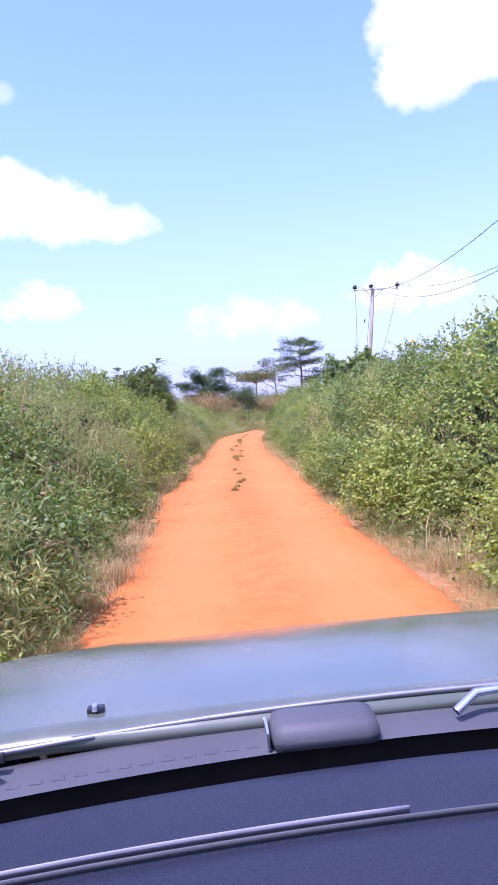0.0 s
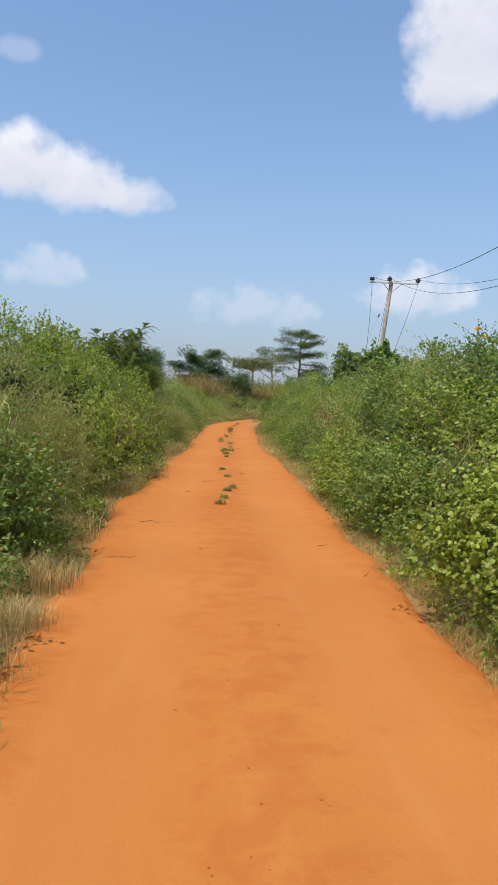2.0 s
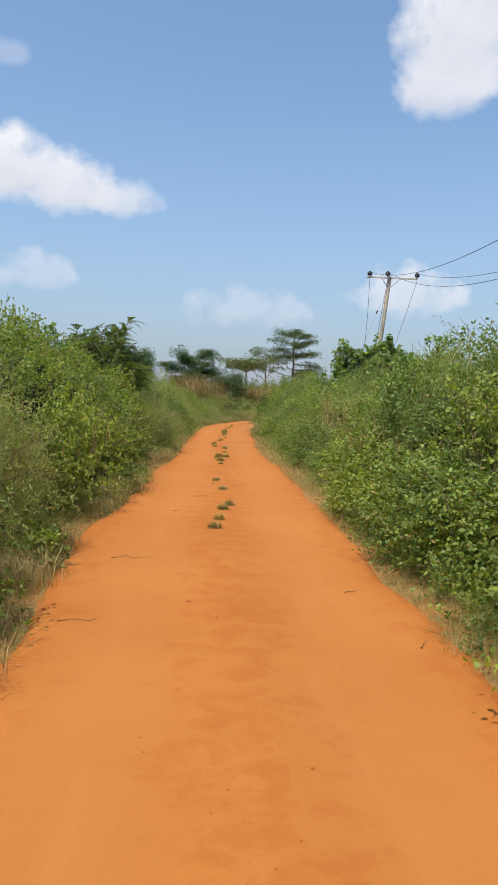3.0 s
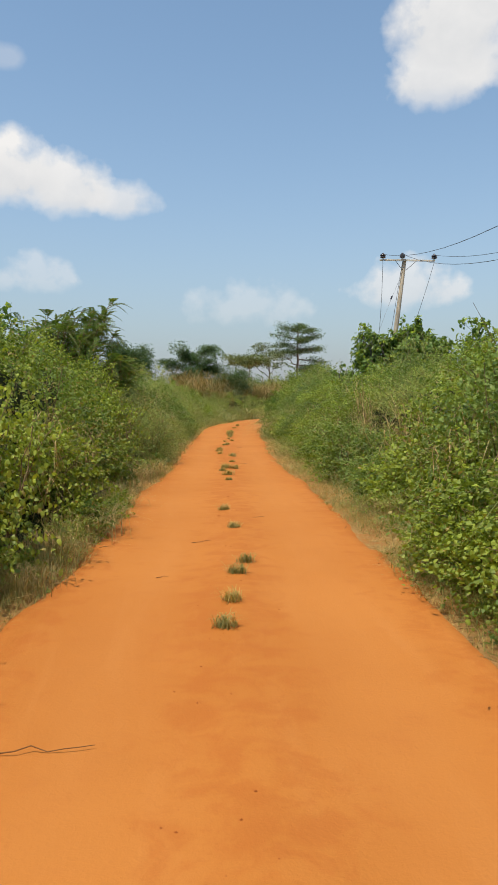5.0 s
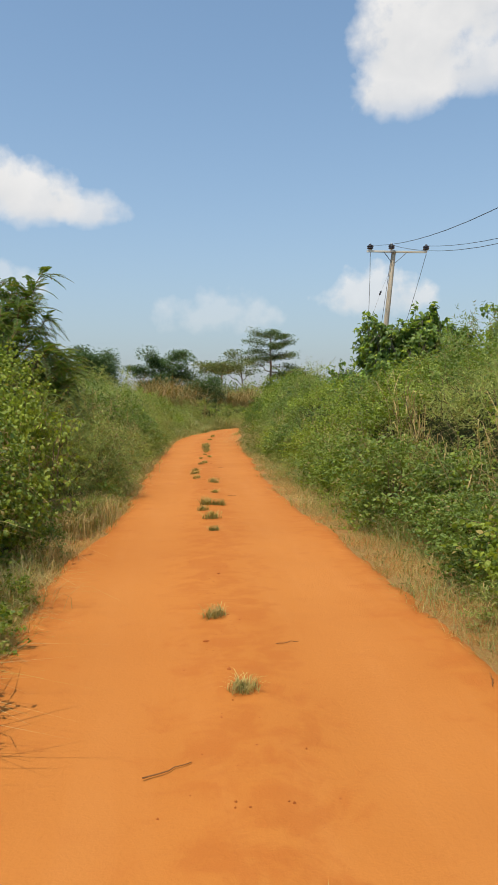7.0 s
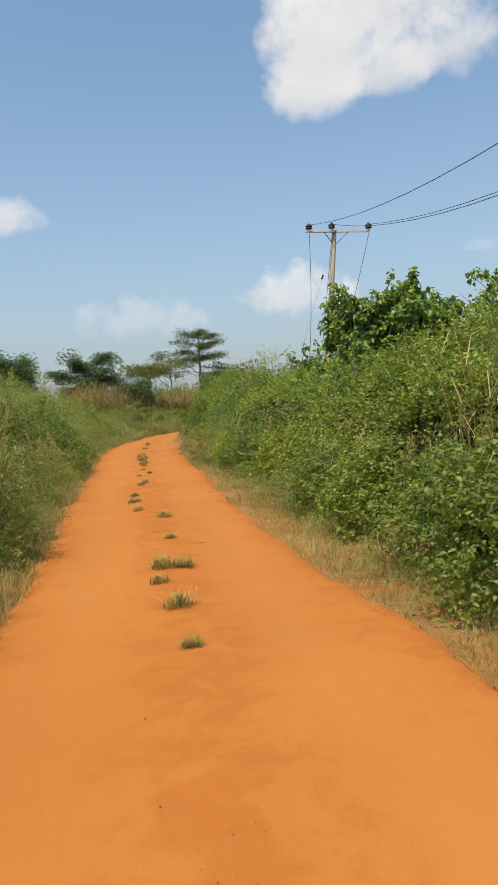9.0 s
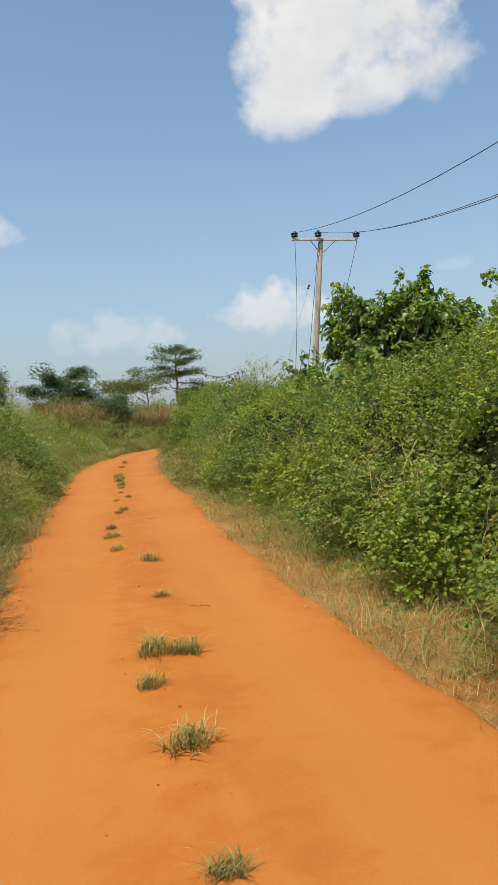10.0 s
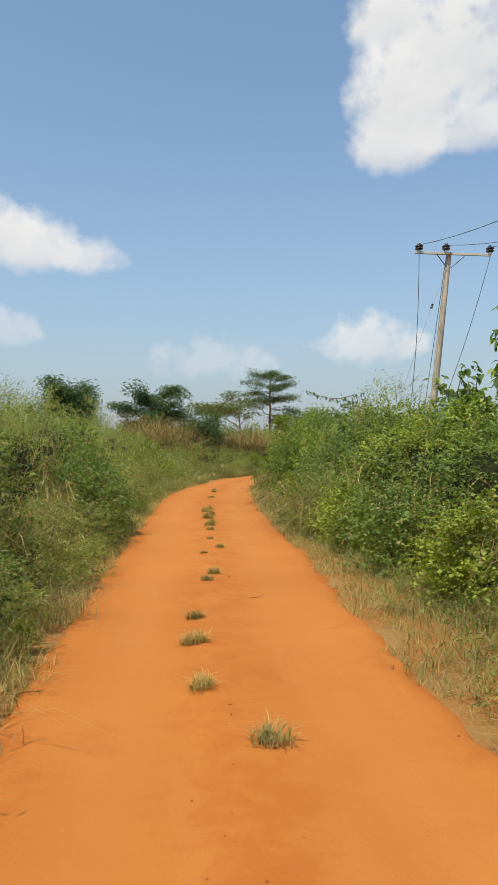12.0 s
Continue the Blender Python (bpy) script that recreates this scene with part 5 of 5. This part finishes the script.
def build_car():
    car = new("car")
    car.matrix_basis = pose(CAR_X, 0, 0)
    tagged(car, "dusty grey-green car with a dark dashboard, on the track", "car")
    hood = []
    for i in range(15):
        k = i / 14
        y = 0.93 + 1.0 * k
        row = []
        for j in range(33):
            u = 2 * j / 32 - 1
            z = 0.862 - 0.075 * k - 0.17 * k ** 4 - 0.008 * u * u - 0.02 * u ** 14 + 0.002 * math.exp(-(((abs(u) - 0.62) / 0.06) ** 2))
            row.append((0.80 * u, y - 0.035 * u * u * (0.6 + 0.4 * k), z))
        hood.append(row)
    bonnet = sheet(hood, 0.018, "hood", MAT["car_paint"], car, "dusty grey-green bonnet")
    for x in (-0.46, 0.46):
        jet = part("washer_jet", block((0.024, 0.018, 0.010), (x, 1.02, 0.856), 0.004), MAT["black_plastic"], bonnet)
        part("nozzle", block((0.008, 0.010, 0.010), (x, 1.012, 0.862), 0.002), MAT["bright_metal"], jet)
    for s in (-1, 1):
        rows = []
        for i in range(21):
            k = i / 20
            y = -2.3 + 4.25 * k
            kk = max(0.0, (y - 0.93) / 1.0)
            ridge = 0.768 - 0.04 * kk - 0.17 * kk ** 4
            rows.append([(s * (0.815 + 0.06 * w - 0.16 * max(0, k - 0.86) * 6 * w), y, (ridge if y > 0.85 else 0.80) * (1 - w) + 0.30 * w) for w in (0, 0.08, 0.3, 0.6, 1.0)])
        sheet(rows if s < 0 else [list(reversed(r)) for r in rows], 0.02, "body_side", MAT["car_paint"], car)
    part("front_bumper", block((1.62, 0.16, 0.36), (0, 1.92, 0.46), 0.05), MAT["car_paint"], car)
    part("floor_pan", block((1.50, 4.0, 0.06), (0, -0.2, 0.27), 0.01), MAT["black_plastic"], car)
    part("firewall", block((1.46, 0.03, 0.50), (0, 0.66, 0.56)), MAT["black_plastic"], car)
    for x in (-0.77, 0.77):
        for y in (1.30, -1.35):
            wheel = part("wheel", lathe([(0.20, -0.09), (0.29, -0.10), (0.315, -0.06), (0.315, 0.06), (0.29, 0.10), (0.20, 0.09)], 28), MAT["rubber"], car, "black rubber tyre")
            wheel.matrix_basis = pose(x, y, 0.335, 0, 90, 0)
            rim = part("rim", lathe([(0.05, -0.07), (0.19, -0.06), (0.20, 0.06), (0.06, 0.08)], 20), MAT["bright_metal"], wheel, "metal rim")
    # cowl under the windscreen, with ribs, wipers and a cover
    cowl = sheet(arc_strip(0.865, 0.945, 0.842, 0.850, 0.72, 0.06), 0.012, "cowl", MAT["grey_plastic"], car, "dusty grey plastic cowl")
    for i in range(18):
        x = -0.64 + 0.026 * i
        part("rib", block((0.016, 0.034, 0.003), (x, 0.908 - 0.06 * (x / 0.72) ** 2, 0.8445 - 0.02 * (x / 0.72) ** 2), 0.0014), MAT["grey_plastic"], cowl)
    part("cover", block((0.135, 0.075, 0.040), (-0.160, 0.895, 0.854), 0.019), MAT["grey_plastic"], cowl, "rounded grey plastic cover", True)
    part("seal", block((0.004, 0.050, 0.022), (-0.231, 0.893, 0.855), 0.0018), MAT["bright_metal"], cowl)
    sheet(arc_strip(0.946, 0.953, 0.869, 0.869, 0.73, 0.06, rows=2), 0.006, "hood_seal", MAT["galvanised"], car, "pale edge of the bonnet seal")
    sheet(arc_strip(0.74, 0.866, 0.836, 0.846, 0.72, 0.06, rows=3), 0.01, "windscreen_band", MAT["matt_black"], car, "black band along the windscreen's foot")
    for x0, x1 in ((0.01, 0.58), (-0.70, -0.56)):
        arm = raw("wiper", *tubes([[((x0, 0.895, 0.858), 0.006), ((x0 + 0.03, 0.905, 0.876), 0.006), ((x0 + 0.09, 0.908, 0.878), 0.005), ((x1, 0.86, 0.874), 0.004)]], 8), MAT["bright_metal"], car, "worn metal wiper arm", True)
        part("wiper_blade", block((abs(x1 - x0) * 0.7, 0.010, 0.012), ((x0 + x1) / 2 + 0.03, 0.890, 0.858), 0.003), MAT["rubber"], arm)
    # dashboard
    dash = sheet(arc_strip(0.28, 0.805, 0.945, 0.850, 0.72, 0.06, rows=18, curve=0.010), 0.05, "dashboard", MAT["dash_vinyl"], car, "dark blue-black grained dashboard")
    for x0, x1 in ((-0.70, -0.125), (-0.035, 0.60)):
        rows = [[(x, y - 0.05 * (x / 0.72) ** 2, z - 0.02 * (x / 0.72) ** 2) for x in np.linspace(x0, x1, 18)] for y, z in ((0.6252, 0.8972), (0.6262, 0.8980), (0.6276, 0.8972))]
        sheet(rows, 0.006, "defroster_slot", MAT["pale_plastic"], dash, "pale lip of the defroster slot")
    rows = [[(x, y - 0.05 * (x / 0.72) ** 2, z - 0.02 * (x / 0.72) ** 2) for x in np.linspace(-0.71, 0.71, 24)] for y, z in ((0.6015, 0.9034), (0.6024, 0.9040), (0.6036, 0.9032))]
    sheet(rows, 0.006, "seam", MAT["grey_plastic"], dash, "raised seam across the dashboard")
    part("fascia", block((1.42, 0.05, 0.36), (0, 0.30, 0.73), 0.02), MAT["dash_vinyl"], dash)
    screen = part("display", block((0.26, 0.16, 0.03), (0.16, 0.33, 0.955), 0.012), MAT["black_plastic"], car, "glossy black display housing")
    sticker = part("sticker", lathe([(0.052, 0.0), (0.052, 0.002)], 40), MAT["sticker_green"], screen, "round green sticker with white and red shapes")
    sticker.matrix_basis = pose(0.17, 0.33, 0.971)
    part("white_shape", block((0.055, 0.018, 0.002), (0.0, 0.012, 0.0035), 0.0, pose(0, 0, 0, 0, 0, -25)), MAT["sticker_white"], sticker)
    dot = part("red_dot", lathe([(0.018, 0.0), (0.018, 0.0015)], 24), MAT["sticker_red"], sticker)
    dot.matrix_basis = pose(0.008, -0.018, 0.0025)


build_ground()
build_road()
build_thicket_shade(-1)
build_thicket_shade(1)
plant_banks()
plant_rise()
hang_dry_vines()
stand_dead_stalks()
plant_grasses()
build_feather_tree()
build_broad_shrubs()
build_trees()
join_far()
build_power_line()
build_car()
plant_tufts()
build_verges()
build_straw_litter()
scatter_twigs()
scatter_clods()
build_gravel()
build_litter()
build_arching_spray()
